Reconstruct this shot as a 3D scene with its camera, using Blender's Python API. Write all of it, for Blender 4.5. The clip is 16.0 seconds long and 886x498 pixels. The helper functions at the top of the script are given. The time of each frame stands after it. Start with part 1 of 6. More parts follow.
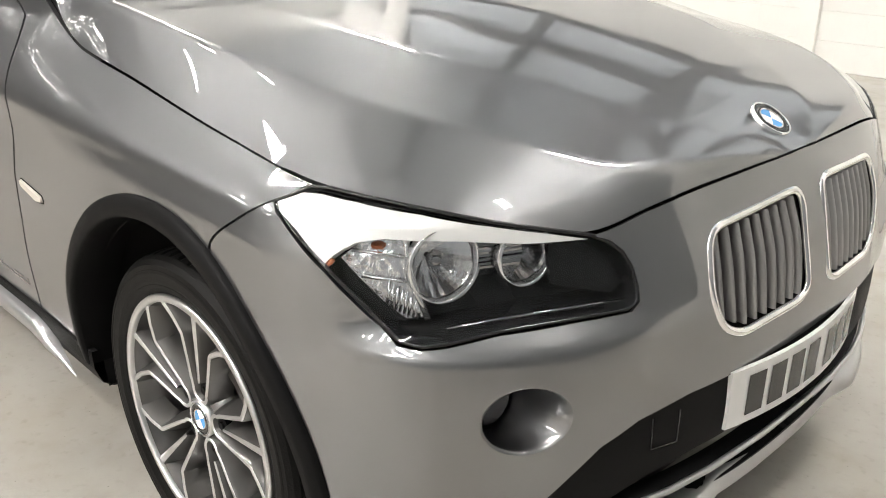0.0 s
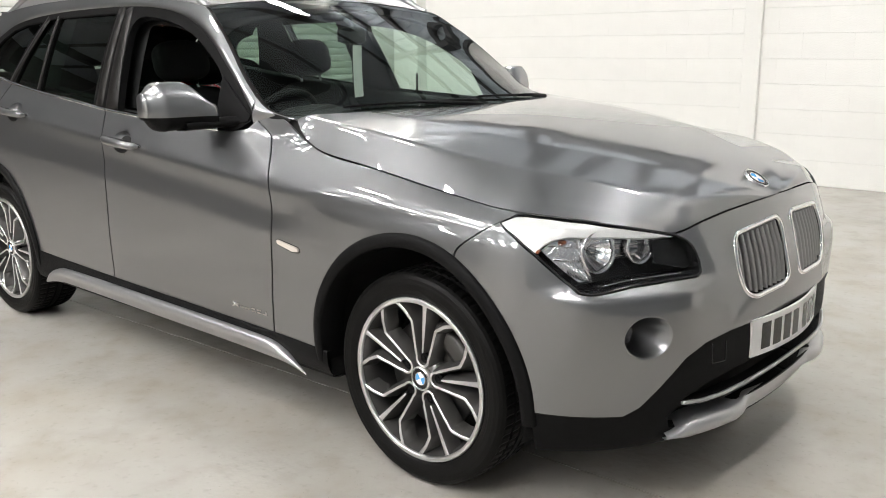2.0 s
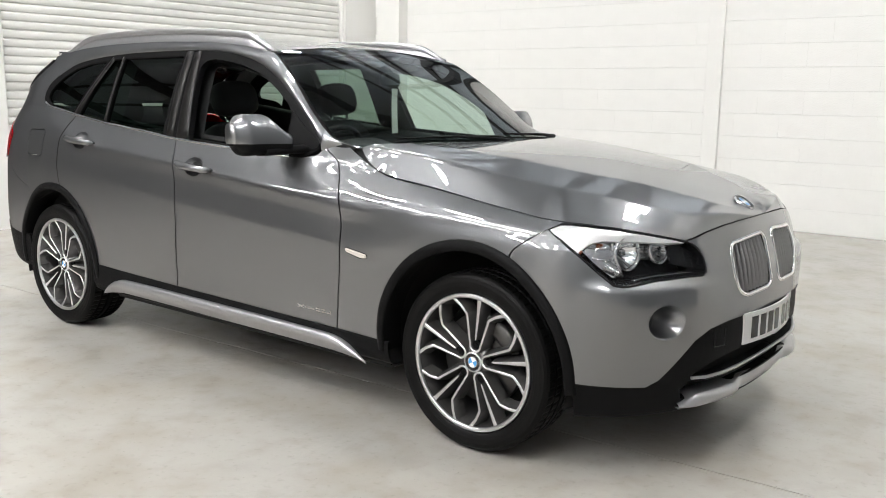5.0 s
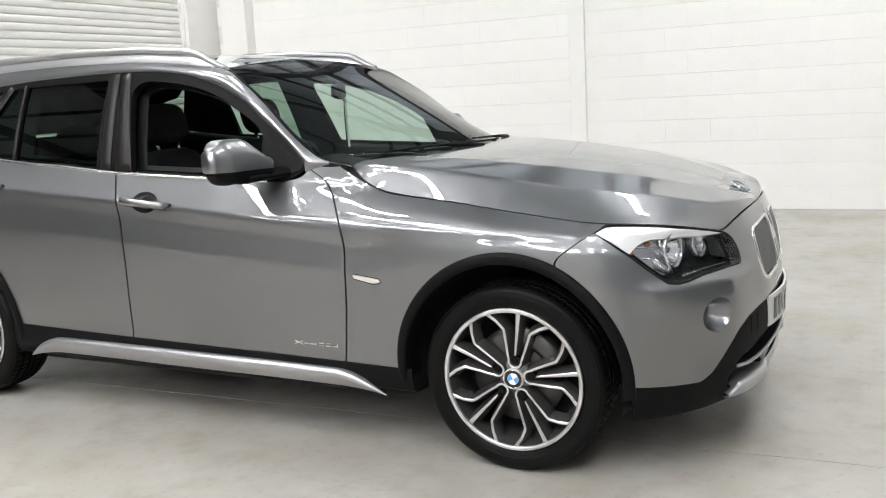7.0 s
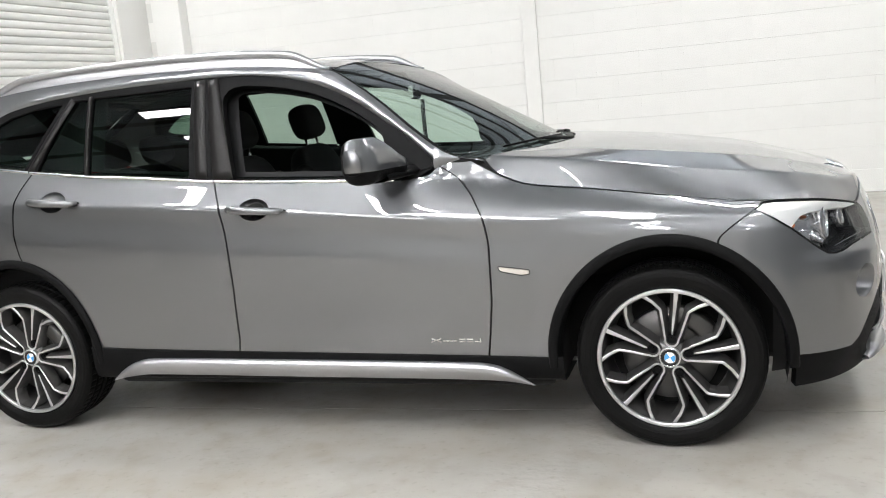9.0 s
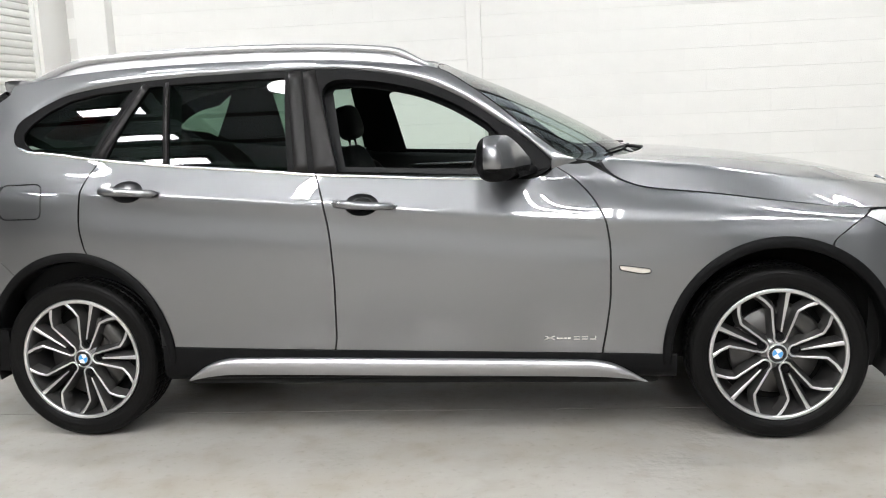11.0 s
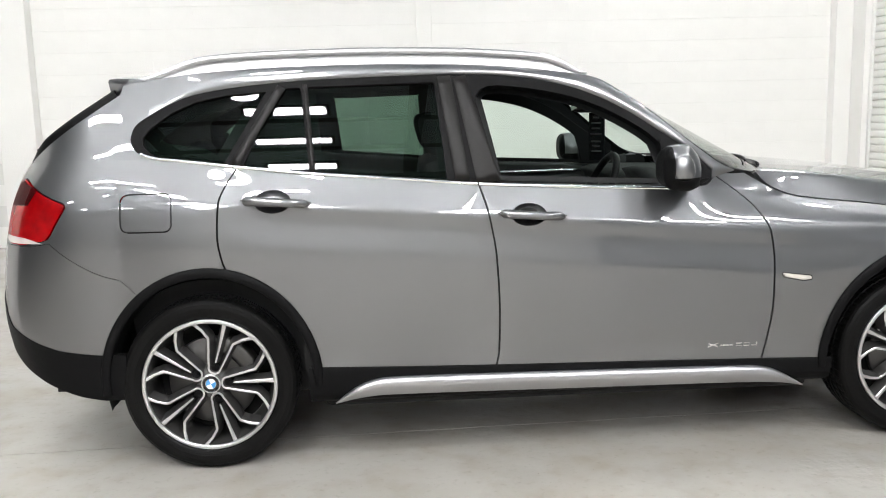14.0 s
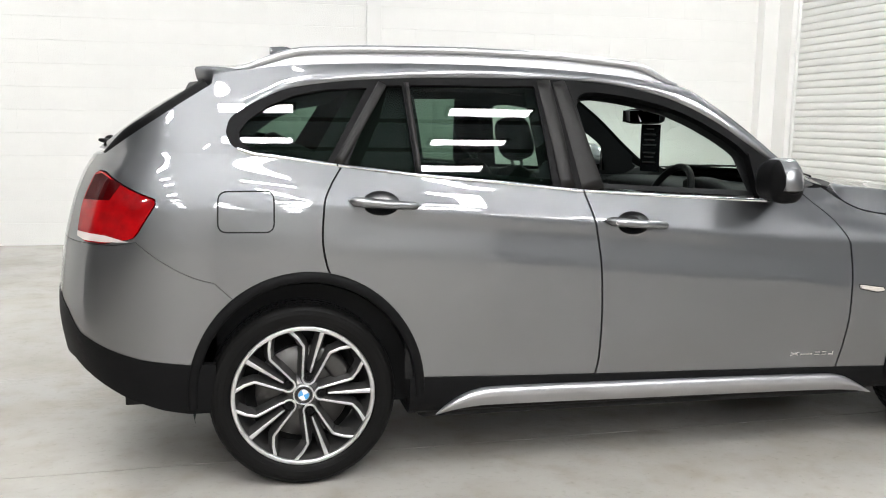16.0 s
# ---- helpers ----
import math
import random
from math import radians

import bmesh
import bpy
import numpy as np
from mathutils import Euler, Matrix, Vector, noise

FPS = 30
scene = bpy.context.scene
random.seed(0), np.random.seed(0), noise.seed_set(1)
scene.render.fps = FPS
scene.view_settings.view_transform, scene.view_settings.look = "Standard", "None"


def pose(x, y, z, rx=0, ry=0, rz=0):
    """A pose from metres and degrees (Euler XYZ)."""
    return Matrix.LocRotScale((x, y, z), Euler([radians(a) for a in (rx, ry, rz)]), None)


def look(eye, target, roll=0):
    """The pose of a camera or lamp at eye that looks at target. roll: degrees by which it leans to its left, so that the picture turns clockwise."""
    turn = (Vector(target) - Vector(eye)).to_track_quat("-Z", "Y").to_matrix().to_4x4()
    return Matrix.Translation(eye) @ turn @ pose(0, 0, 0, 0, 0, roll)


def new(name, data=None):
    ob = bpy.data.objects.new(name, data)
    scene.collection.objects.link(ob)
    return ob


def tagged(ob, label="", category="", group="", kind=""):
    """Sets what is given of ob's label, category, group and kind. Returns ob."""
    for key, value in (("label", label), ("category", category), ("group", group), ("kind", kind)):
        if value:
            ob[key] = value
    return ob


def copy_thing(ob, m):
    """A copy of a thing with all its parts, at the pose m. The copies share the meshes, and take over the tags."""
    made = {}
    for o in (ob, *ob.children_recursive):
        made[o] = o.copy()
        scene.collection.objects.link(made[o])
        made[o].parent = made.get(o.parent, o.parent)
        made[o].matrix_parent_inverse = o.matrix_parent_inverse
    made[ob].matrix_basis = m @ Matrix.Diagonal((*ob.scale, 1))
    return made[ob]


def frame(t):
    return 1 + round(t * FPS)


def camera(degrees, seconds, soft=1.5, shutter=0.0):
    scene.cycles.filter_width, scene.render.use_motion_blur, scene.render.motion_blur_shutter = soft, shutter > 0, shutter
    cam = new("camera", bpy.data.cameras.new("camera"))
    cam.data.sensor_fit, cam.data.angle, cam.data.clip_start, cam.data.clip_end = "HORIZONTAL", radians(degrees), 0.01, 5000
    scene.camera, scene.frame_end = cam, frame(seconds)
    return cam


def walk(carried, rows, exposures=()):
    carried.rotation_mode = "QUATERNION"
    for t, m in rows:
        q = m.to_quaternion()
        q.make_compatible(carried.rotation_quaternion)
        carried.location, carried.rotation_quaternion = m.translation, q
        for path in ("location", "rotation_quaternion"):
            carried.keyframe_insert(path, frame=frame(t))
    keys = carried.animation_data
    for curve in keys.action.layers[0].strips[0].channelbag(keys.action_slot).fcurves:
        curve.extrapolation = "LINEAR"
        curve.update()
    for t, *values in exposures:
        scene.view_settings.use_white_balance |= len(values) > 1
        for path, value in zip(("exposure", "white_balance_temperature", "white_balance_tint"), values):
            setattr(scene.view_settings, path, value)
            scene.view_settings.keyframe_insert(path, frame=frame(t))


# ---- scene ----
cam = camera(53.2, 16.0, soft=1.0)
PATH = [
    (0, (4.093, -1.541, 1.265), (2.79, -0.222, 0.516), 0.8),
    (0.5, (4.165, -1.825, 1.274), (2.846, -0.45, 0.664), -0.3),
    (1, (4.198, -2.129, 1.267), (2.889, -0.712, 0.737), -1.2),
    (1.5, (4.295, -2.403, 1.29), (3.013, -0.956, 0.78), -0.6),
    (2, (4.446, -2.663, 1.309), (3.165, -1.196, 0.852), -0.6),
    (2.5, (4.507, -2.888, 1.3), (3.234, -1.404, 0.88), -0.0),
    (3, (4.562, -3.135, 1.308), (3.303, -1.637, 0.895), 0.1),
    (3.5, (4.604, -3.215, 1.304), (3.364, -1.697, 0.909), 0.2),
    (4, (4.621, -3.208, 1.294), (3.391, -1.678, 0.912), 0.4),
    (4.2, (4.62, -3.211, 1.284), (3.394, -1.676, 0.913), 0.6),
    (6.3, (4.157, -3.523, 1.276), (3.128, -1.841, 0.94), -1.7),
    (6.5, (4.07, -3.508, 1.287), (3.12, -1.784, 0.935), -2.3),
    (7, (3.83, -3.547, 1.316), (2.973, -1.775, 0.963), -3.2),
    (7.5, (3.629, -3.676, 1.322), (2.893, -1.85, 0.968), -3.2),
    (8, (3.391, -3.827, 1.331), (2.716, -1.978, 0.979), -4.0),
    (8.5, (3.179, -3.88, 1.299), (2.537, -2.017, 0.957), -4.8),
    (9, (2.943, -3.919, 1.308), (2.345, -2.041, 0.967), -5.3),
    (9.5, (2.729, -3.998, 1.31), (2.206, -2.098, 0.969), -4.5),
    (9.7, (2.645, -4.025, 1.307), (2.128, -2.122, 0.97), -4.3),
    (11.8, (1.651, -4.2, 1.282), (1.511, -2.228, 0.977), -1.9),
    (12, (1.611, -4.172, 1.306), (1.464, -2.203, 0.987), -2.0),
    (12.5, (1.423, -4.155, 1.268), (1.353, -2.179, 0.965), -1.6),
    (13, (1.181, -4.102, 1.282), (1.172, -2.125, 0.979), -1.8),
    (13.5, (0.957, -4.093, 1.317), (1.006, -2.119, 0.998), -1.6),
    (14, (0.704, -4.117, 1.324), (0.817, -2.144, 1.017), -1.5),
    (14.5, (0.502, -4.081, 1.297), (0.686, -2.112, 0.998), -1.3),
    (15, (0.281, -3.982, 1.299), (0.54, -2.021, 1.002), -0.9),
    (15.5, (0.047, -3.923, 1.302), (0.406, -1.977, 1.01), 0.4),
    (16, (-0.173, -3.912, 1.302), (0.25, -1.979, 1.015), 0.9),
]
walk(cam, [(t, look(eye, target, roll)) for t, eye, target, roll in PATH], [(0, 0.24, 6850, 10), (0.6, 0.17, 6720, 10), (1.5, 0.08, 6620, 10), (3.5, -0.03, 6520, 10), (6.3, -0.05, 6380, 10), (9.7, -0.05, 6340, 10), (16, 0, 6360, 10)])

from mathutils import geometry

# ---- light and exposure ----
world = bpy.data.worlds.new("world")
scene.world = world
world.use_nodes = True
world.node_tree.nodes["Background"].inputs[0].default_value = (0.9, 0.95, 1.0, 1)
world.node_tree.nodes["Background"].inputs[1].default_value = 0.02
scene.view_settings.exposure = 0.0
LIGHT_ROWS_Y = (-13.1, -10.1, -7.1, -5.7, -4.3)
FAR_LIGHTS = [(x, y) for x in (-3.0, -0.35, 2.4) for y in (-8.6, -11.6, -14.6)]
# the last two are added fill for the walls, clear of bonnet reflections
BACK_AND_FILL_LIGHTS = [(-2.9, 4.7), (3.4, 2.8), (5.05, 0.6), (-2.9, 0.8)]
SIDE_LIGHTS = [(-1.75, -2.2), (-0.35, -1.9)]
# added lamps in the unseen hall, to lift the door side's reflections
HALL_FILL_LIGHTS = [(x, y) for x in (-7.0,) for y in (-13.1, -8.5)]
LIGHT_COLS_X = (-3.0, -0.35, 2.4, 5.0)
ROOF_Z = 6.4


# ---- small maths ----
def spline(*pts):
    """A smooth monotone curve through (t, value) pairs, flat outside them."""
    xs, ys = [p[0] for p in pts], [p[1] for p in pts]
    n = len(xs)
    d = [(ys[i + 1] - ys[i]) / (xs[i + 1] - xs[i]) for i in range(n - 1)]
    m = [d[0]] + [0.0 if d[i - 1] * d[i] <= 0 else 2 * d[i - 1] * d[i] / (d[i - 1] + d[i]) for i in range(1, n - 1)] + [d[-1]]

    def value(t):
        if t <= xs[0]:
            return ys[0]
        if t >= xs[-1]:
            return ys[-1]
        i = 0
        while t > xs[i + 1]:
            i += 1
        h = xs[i + 1] - xs[i]
        s = (t - xs[i]) / h
        return ((1 + 2 * s) * (1 - s) ** 2 * ys[i] + s * (1 - s) ** 2 * h * m[i]
                + s * s * (3 - 2 * s) * ys[i + 1] + s * s * (s - 1) * h * m[i + 1])
    return value


def lerp(a, b, t):
    return a + (b - a) * t


def smooth(a, b, t):
    t = min(1.0, max(0.0, (t - a) / (b - a)))
    return t * t * (3 - 2 * t)


def steps(a, b, n):
    return [a + (b - a) * i / n for i in range(n + 1)]


# ---- materials ----
def material(name, color, rough=0.5, metal=0.0, coat=0.0, bump=0.0, bump_scale=60.0, vary=0.0, vary_scale=3.0, spec=0.5, second=None):
    m = bpy.data.materials.new(name)
    m.use_nodes = True
    nt = m.node_tree
    b = nt.nodes["Principled BSDF"]
    b.inputs["Base Color"].default_value = (*color, 1)
    b.inputs["Roughness"].default_value = rough
    b.inputs["Metallic"].default_value = metal
    b.inputs["Coat Weight"].default_value = coat
    b.inputs["Coat Roughness"].default_value = 0.015
    b.inputs["Coat IOR"].default_value = 2.05
    b.inputs["Specular IOR Level"].default_value = spec
    tc = nt.nodes.new("ShaderNodeTexCoord")
    if vary:
        no = nt.nodes.new("ShaderNodeTexNoise")
        no.inputs["Scale"].default_value = vary_scale
        no.inputs["Detail"].default_value = 6
        nt.links.new(tc.outputs["Object"], no.inputs["Vector"])
        mix = nt.nodes.new("ShaderNodeMix")
        mix.data_type = "RGBA"
        other = second or tuple(c * (1 - vary) for c in color)
        mix.inputs[6].default_value = (*color, 1)
        mix.inputs[7].default_value = (*other, 1)
        ramp = nt.nodes.new("ShaderNodeMapRange")
        ramp.inputs[1].default_value, ramp.inputs[2].default_value = 0.35, 0.7
        nt.links.new(no.outputs["Fac"], ramp.inputs[0])
        nt.links.new(ramp.outputs[0], mix.inputs[0])
        nt.links.new(mix.outputs[2], b.inputs["Base Color"])
    if bump:
        no2 = nt.nodes.new("ShaderNodeTexNoise")
        no2.inputs["Scale"].default_value = bump_scale
        no2.inputs["Detail"].default_value = 4
        nt.links.new(tc.outputs["Object"], no2.inputs["Vector"])
        bp = nt.nodes.new("ShaderNodeBump")
        bp.inputs["Strength"].default_value = bump
        bp.inputs["Distance"].default_value = 0.01
        nt.links.new(no2.outputs["Fac"], bp.inputs["Height"])
        nt.links.new(bp.outputs[0], b.inputs["Normal"])
    return m


def glass_material(name, tint, rough=0.0, face=0.07, power=5.0):
    m = bpy.data.materials.new(name)
    m.use_nodes = True
    nt = m.node_tree
    nt.nodes.remove(nt.nodes["Principled BSDF"])
    out = nt.nodes["Material Output"]
    tr = nt.nodes.new("ShaderNodeBsdfTransparent")
    tr.inputs[0].default_value = (*tint, 1)
    gl = nt.nodes.new("ShaderNodeBsdfGlossy")
    gl.inputs["Roughness"].default_value = rough
    lw = nt.nodes.new("ShaderNodeLayerWeight")
    lw.inputs[0].default_value = 0.5
    pw = nt.nodes.new("ShaderNodeMath")
    pw.operation = "POWER"
    pw.inputs[1].default_value = power
    nt.links.new(lw.outputs["Facing"], pw.inputs[0])
    fr = nt.nodes.new("ShaderNodeMath")
    fr.operation = "MULTIPLY_ADD"
    fr.inputs[1].default_value, fr.inputs[2].default_value = 1 - face, face
    nt.links.new(pw.outputs[0], fr.inputs[0])
    mx = nt.nodes.new("ShaderNodeMixShader")
    nt.links.new(fr.outputs[0], mx.inputs[0])
    nt.links.new(tr.outputs[0], mx.inputs[1])
    nt.links.new(gl.outputs[0], mx.inputs[2])
    nt.links.new(mx.outputs[0], out.inputs[0])
    return m


def emitter(name, color, strength):
    m = bpy.data.materials.new(name)
    m.use_nodes = True
    b = m.node_tree.nodes["Principled BSDF"]
    b.inputs["Base Color"].default_value = (0.8, 0.8, 0.8, 1)
    b.inputs["Emission Color"].default_value = (*color, 1)
    b.inputs["Emission Strength"].default_value = strength
    return m


PAINT = material("metallic_grey_paint", (0.148, 0.151, 0.157), rough=0.40, metal=0.92, coat=1.0)
BLACK_PLASTIC = material("black_plastic", (0.0045, 0.0045, 0.0048), rough=0.55, bump=0.15, bump_scale=900, spec=0.10)
GLOSS_BLACK = material("gloss_black_trim", (0.012, 0.012, 0.013), rough=0.16)
SATIN_BLACK = material("satin_black_trim", (0.006, 0.006, 0.0063), rough=0.45, spec=0.07)
DARK = material("dark_void", (0.008, 0.008, 0.008), rough=0.9)
SILVER = material("satin_silver_trim", (0.45, 0.45, 0.46), rough=0.32, metal=0.85)
CHROME = material("chrome", (0.85, 0.85, 0.86), rough=0.12, metal=1.0)
RUBBER = material("tyre_rubber", (0.0042, 0.0041, 0.004), rough=0.5, bump=0.12, bump_scale=300, spec=0.12)
FABRIC = material("dark_seat_cloth", (0.010, 0.010, 0.011), rough=0.9, bump=0.3, bump_scale=800)
DASH = material("dark_dashboard_plastic", (0.008, 0.0084, 0.009), rough=0.6, bump=0.1, bump_scale=600, spec=0.25)
GLASS = glass_material("green_tinted_glass", (0.70, 0.80, 0.74), face=0.04)
PRIVACY = glass_material("dark_green_tinted_glass", (0.30, 0.40, 0.34), face=0.04, power=4.2)
CLEAR = glass_material("clear_lens", (0.95, 0.96, 0.97), face=0.035)
WALL = material("white_painted_blockwork", (0.83, 0.825, 0.80), rough=0.6, bump=0.25, bump_scale=70, vary=0.04, vary_scale=1.2)
JOINT = material("painted_mortar_joint", (0.72, 0.715, 0.69), rough=0.7, bump=0.2, bump_scale=90)
SHUTTER = material("white_shutter_steel", (0.78, 0.78, 0.75), rough=0.4, vary=0.05)
def floor_material():
    """Trowelled concrete: broad warm and grey clouds, soft blotches, fine specks and patches of rough skin."""
    m = material("polished_concrete", (0.41, 0.392, 0.362), rough=0.27, spec=0.4)
    nt = m.node_tree
    b = nt.nodes["Principled BSDF"]
    tc = nt.nodes.new("ShaderNodeTexCoord")

    def cloud(scale, detail, lo, hi):
        n = nt.nodes.new("ShaderNodeTexNoise")
        n.inputs["Scale"].default_value, n.inputs["Detail"].default_value = scale, detail
        nt.links.new(tc.outputs["Object"], n.inputs["Vector"])
        r = nt.nodes.new("ShaderNodeMapRange")
        r.interpolation_type = "SMOOTHSTEP"
        r.inputs[1].default_value, r.inputs[2].default_value = lo, hi
        nt.links.new(n.outputs["Fac"], r.inputs[0])
        return r.outputs[0]

    def tint(col, fac, other):
        mix = nt.nodes.new("ShaderNodeMix")
        mix.data_type, mix.blend_type = "RGBA", "MULTIPLY"
        nt.links.new(fac, mix.inputs[0])
        if isinstance(col, tuple):
            mix.inputs[6].default_value = (*col, 1)
        else:
            nt.links.new(col, mix.inputs[6])
        mix.inputs[7].default_value = (*other, 1)
        return mix.outputs[2]
    col = tint((0.405, 0.386, 0.356), cloud(0.55, 2, 0.3, 0.7), (0.90, 0.90, 0.91))
    col = tint(col, cloud(1.9, 3, 0.38, 0.74), (0.90, 0.87, 0.83))
    col = tint(col, cloud(3.3, 5, 0.50, 0.75), (0.92, 0.92, 0.92))
    col = tint(col, cloud(8.0, 6, 0.45, 0.78), (0.90, 0.885, 0.87))
    col = tint(col, cloud(34.0, 4, 0.55, 0.78), (0.88, 0.875, 0.87))
    col = tint(col, cloud(140.0, 1, 0.74, 0.80), (0.62, 0.60, 0.58))
    nt.links.new(col, b.inputs["Base Color"])
    mul = nt.nodes.new("ShaderNodeMath")
    mul.operation = "MULTIPLY"
    nt.links.new(cloud(1.1, 1, 0.56, 0.66), mul.inputs[0])
    nt.links.new(cloud(22.0, 3, 0.3, 0.7), mul.inputs[1])
    bp = nt.nodes.new("ShaderNodeBump")
    bp.inputs["Strength"].default_value, bp.inputs["Distance"].default_value = 0.12, 0.01
    nt.links.new(mul.outputs[0], bp.inputs["Height"])
    nt.links.new(bp.outputs[0], b.inputs["Normal"])
    return m


FLOOR = floor_material()
CEILING = material("pale_roof_sheet", (0.70, 0.77, 0.84), rough=0.7, vary=0.1)
# dark tone of the added hall walls, chosen to dim the doors' reflections
HALL_DIMMER = material("unseen_dark_wall", (0.12, 0.118, 0.115), rough=0.6, vary=0.12)
# pale tone of the unseen end wall, chosen to lift the side's reflections
FRONT_BRIGHTENER = material("unseen_pale_wall", (0.62, 0.61, 0.59), rough=0.6, vary=0.12)
# grey of the unseen right wall, chosen to darken what the nose reflects
NOSE_DIMMER = material("unseen_grey_wall", (0.16, 0.17, 0.18), rough=0.6, vary=0.15)
STEEL = material("grey_roof_steel", (0.035, 0.037, 0.04), rough=0.5)
LAMP_GLOW = emitter("lamp_glow", (1.0, 0.985, 0.965), 85.0)
BACK_AND_FILL_GLOW = emitter("back_and_fill_lamp_glow", (1.0, 0.985, 0.965), 138.0)


# more surfaces
LENS_WHITE = material("pale_amber_lens", (0.58, 0.54, 0.49), rough=0.12)
BADGE_BLUE = material("badge_blue", (0.05, 0.28, 0.62), rough=0.15, coat=1.0)
BADGE_WHITE = material("badge_white", (0.80, 0.82, 0.84), rough=0.15, coat=1.0)
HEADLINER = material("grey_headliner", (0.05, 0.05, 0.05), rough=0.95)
GRILLE = material("satin_grey_grille", (0.34, 0.335, 0.33), rough=0.4, metal=0.8)
PLATE_WHITE = material("plate_white", (0.66, 0.655, 0.64), rough=0.3, vary=0.06, vary_scale=20)
BROW_SILVER = material("pale_silver_brow", (0.78, 0.77, 0.75), rough=0.3, metal=0.35)
LAMP_BLACK = material("lamp_housing_black", (0.008, 0.008, 0.0085), rough=0.2, spec=0.2)
CHROME_SOFT = material("soft_chrome", (0.70, 0.70, 0.71), rough=0.2, metal=1.0)
DARK_CHROME = material("dark_chrome", (0.36, 0.36, 0.37), rough=0.06, metal=1.0)
CELLS = material("faceted_reflector", (0.74, 0.74, 0.75), rough=0.14, metal=1.0, bump=0.5, bump_scale=70)
AMBER = material("amber_plastic", (0.30, 0.09, 0.04), rough=0.25)
RING_CLEAR = material("bright_ring", (0.75, 0.75, 0.76), rough=0.15, metal=0.9)
FOG_GLASS = material("fog_lens", (0.12, 0.12, 0.125), rough=0.06, metal=0.8, coat=1.0)
TAIL_RED = material("red_tail_lens", (0.34, 0.0007, 0.0025), rough=0.4, coat=0.7, spec=0.0, vary=0.45, vary_scale=14)
TAIL_CLEAR = material("clear_tail_lens", (0.62, 0.55, 0.52), rough=0.15, coat=0.8)
TAIL_DARK = material("smoked_tail_lens", (0.035, 0.0006, 0.001), rough=0.4, coat=0.25, spec=0.0)
MIRROR = material("mirror_glass", (0.85, 0.86, 0.87), rough=0.01, metal=1.0)
WHEEL_GREY = material("dark_wheel_grey", (0.115, 0.112, 0.11), rough=0.38, metal=0.75, coat=0.4)
POLISHED = material("polished_alloy", (0.66, 0.66, 0.665), rough=0.3, metal=1.0)
DISC_STEEL = material("brake_steel", (0.09, 0.088, 0.085), rough=0.38, metal=0.9)
LEATHER = material("black_leather", (0.006, 0.006, 0.0065), rough=0.42, bump=0.15, bump_scale=500, spec=0.12)
CARD = material("dark_card", (0.012, 0.013, 0.015), rough=0.25)
CARD_INK = material("faint_ink", (0.05, 0.05, 0.05), rough=0.4)


def block_material():
    """White paint over blocks, each a shade apart."""
    m = material("white_painted_block", (0.84, 0.835, 0.81), rough=0.55, bump=0.35, bump_scale=90, vary=0.03, vary_scale=5)
    nt = m.node_tree
    b = nt.nodes["Principled BSDF"]
    info = nt.nodes.new("ShaderNodeObjectInfo")
    mul = nt.nodes.new("ShaderNodeMapRange")
    mul.inputs[3].default_value, mul.inputs[4].default_value = 0.985, 1.0
    nt.links.new(info.outputs["Random"], mul.inputs[0])
    mix = nt.nodes.new("ShaderNodeMix")
    mix.data_type, mix.blend_type = "RGBA", "MULTIPLY"
    mix.inputs[0].default_value = 1.0
    src = b.inputs["Base Color"].links[0].from_socket
    nt.links.new(src, mix.inputs[6])
    nt.links.new(mul.outputs[0], mix.inputs[7])
    nt.links.new(mix.outputs[2], b.inputs["Base Color"])
    return m


BLOCK = block_material()
PILLAR_TRIM = material("satin_pillar_film", (0.009, 0.0083, 0.008), rough=0.33, spec=0.18)


# ---- mesh helpers ----
def part(name, bm, mat, parent, label="", soft=True):
    me = bpy.data.meshes.new(name)
    bmesh.ops.recalc_face_normals(bm, faces=bm.faces)
    bm.to_mesh(me)
    bm.free()
    ob = new(name, me)
    for x in (mat if isinstance(mat, (list, tuple)) else [mat]):
        me.materials.append(x)
    if soft:
        for p in me.polygons:
            p.use_smooth = True
    ob.parent = parent
    return tagged(ob, label)


def box(bm, lo, hi, bevel=0.0, segments=2):
    c = [(a + b) / 2 for a, b in zip(lo, hi)]
    g = bmesh.ops.create_cube(bm, size=1.0, matrix=Matrix.Translation(c) @ Matrix.Diagonal((*[b - a for a, b in zip(lo, hi)], 1)))
    if bevel:
        edges = {e for v in g["verts"] for e in v.link_edges}
        bmesh.ops.bevel(bm, geom=list(edges), offset=bevel, segments=segments, affect="EDGES", profile=0.5)


def grid(bm, rows, close_u=False, close_v=False):
    """Quads between rows of points."""
    vs = [[bm.verts.new(p) for p in r] for r in rows]
    n, m = len(vs), len(vs[0])
    for i in range(n if close_u else n - 1):
        for j in range(m if close_v else m - 1):
            q = [vs[i][j], vs[(i + 1) % n][j], vs[(i + 1) % n][(j + 1) % m], vs[i][(j + 1) % m]]
            bm.faces.new(q)
    return vs


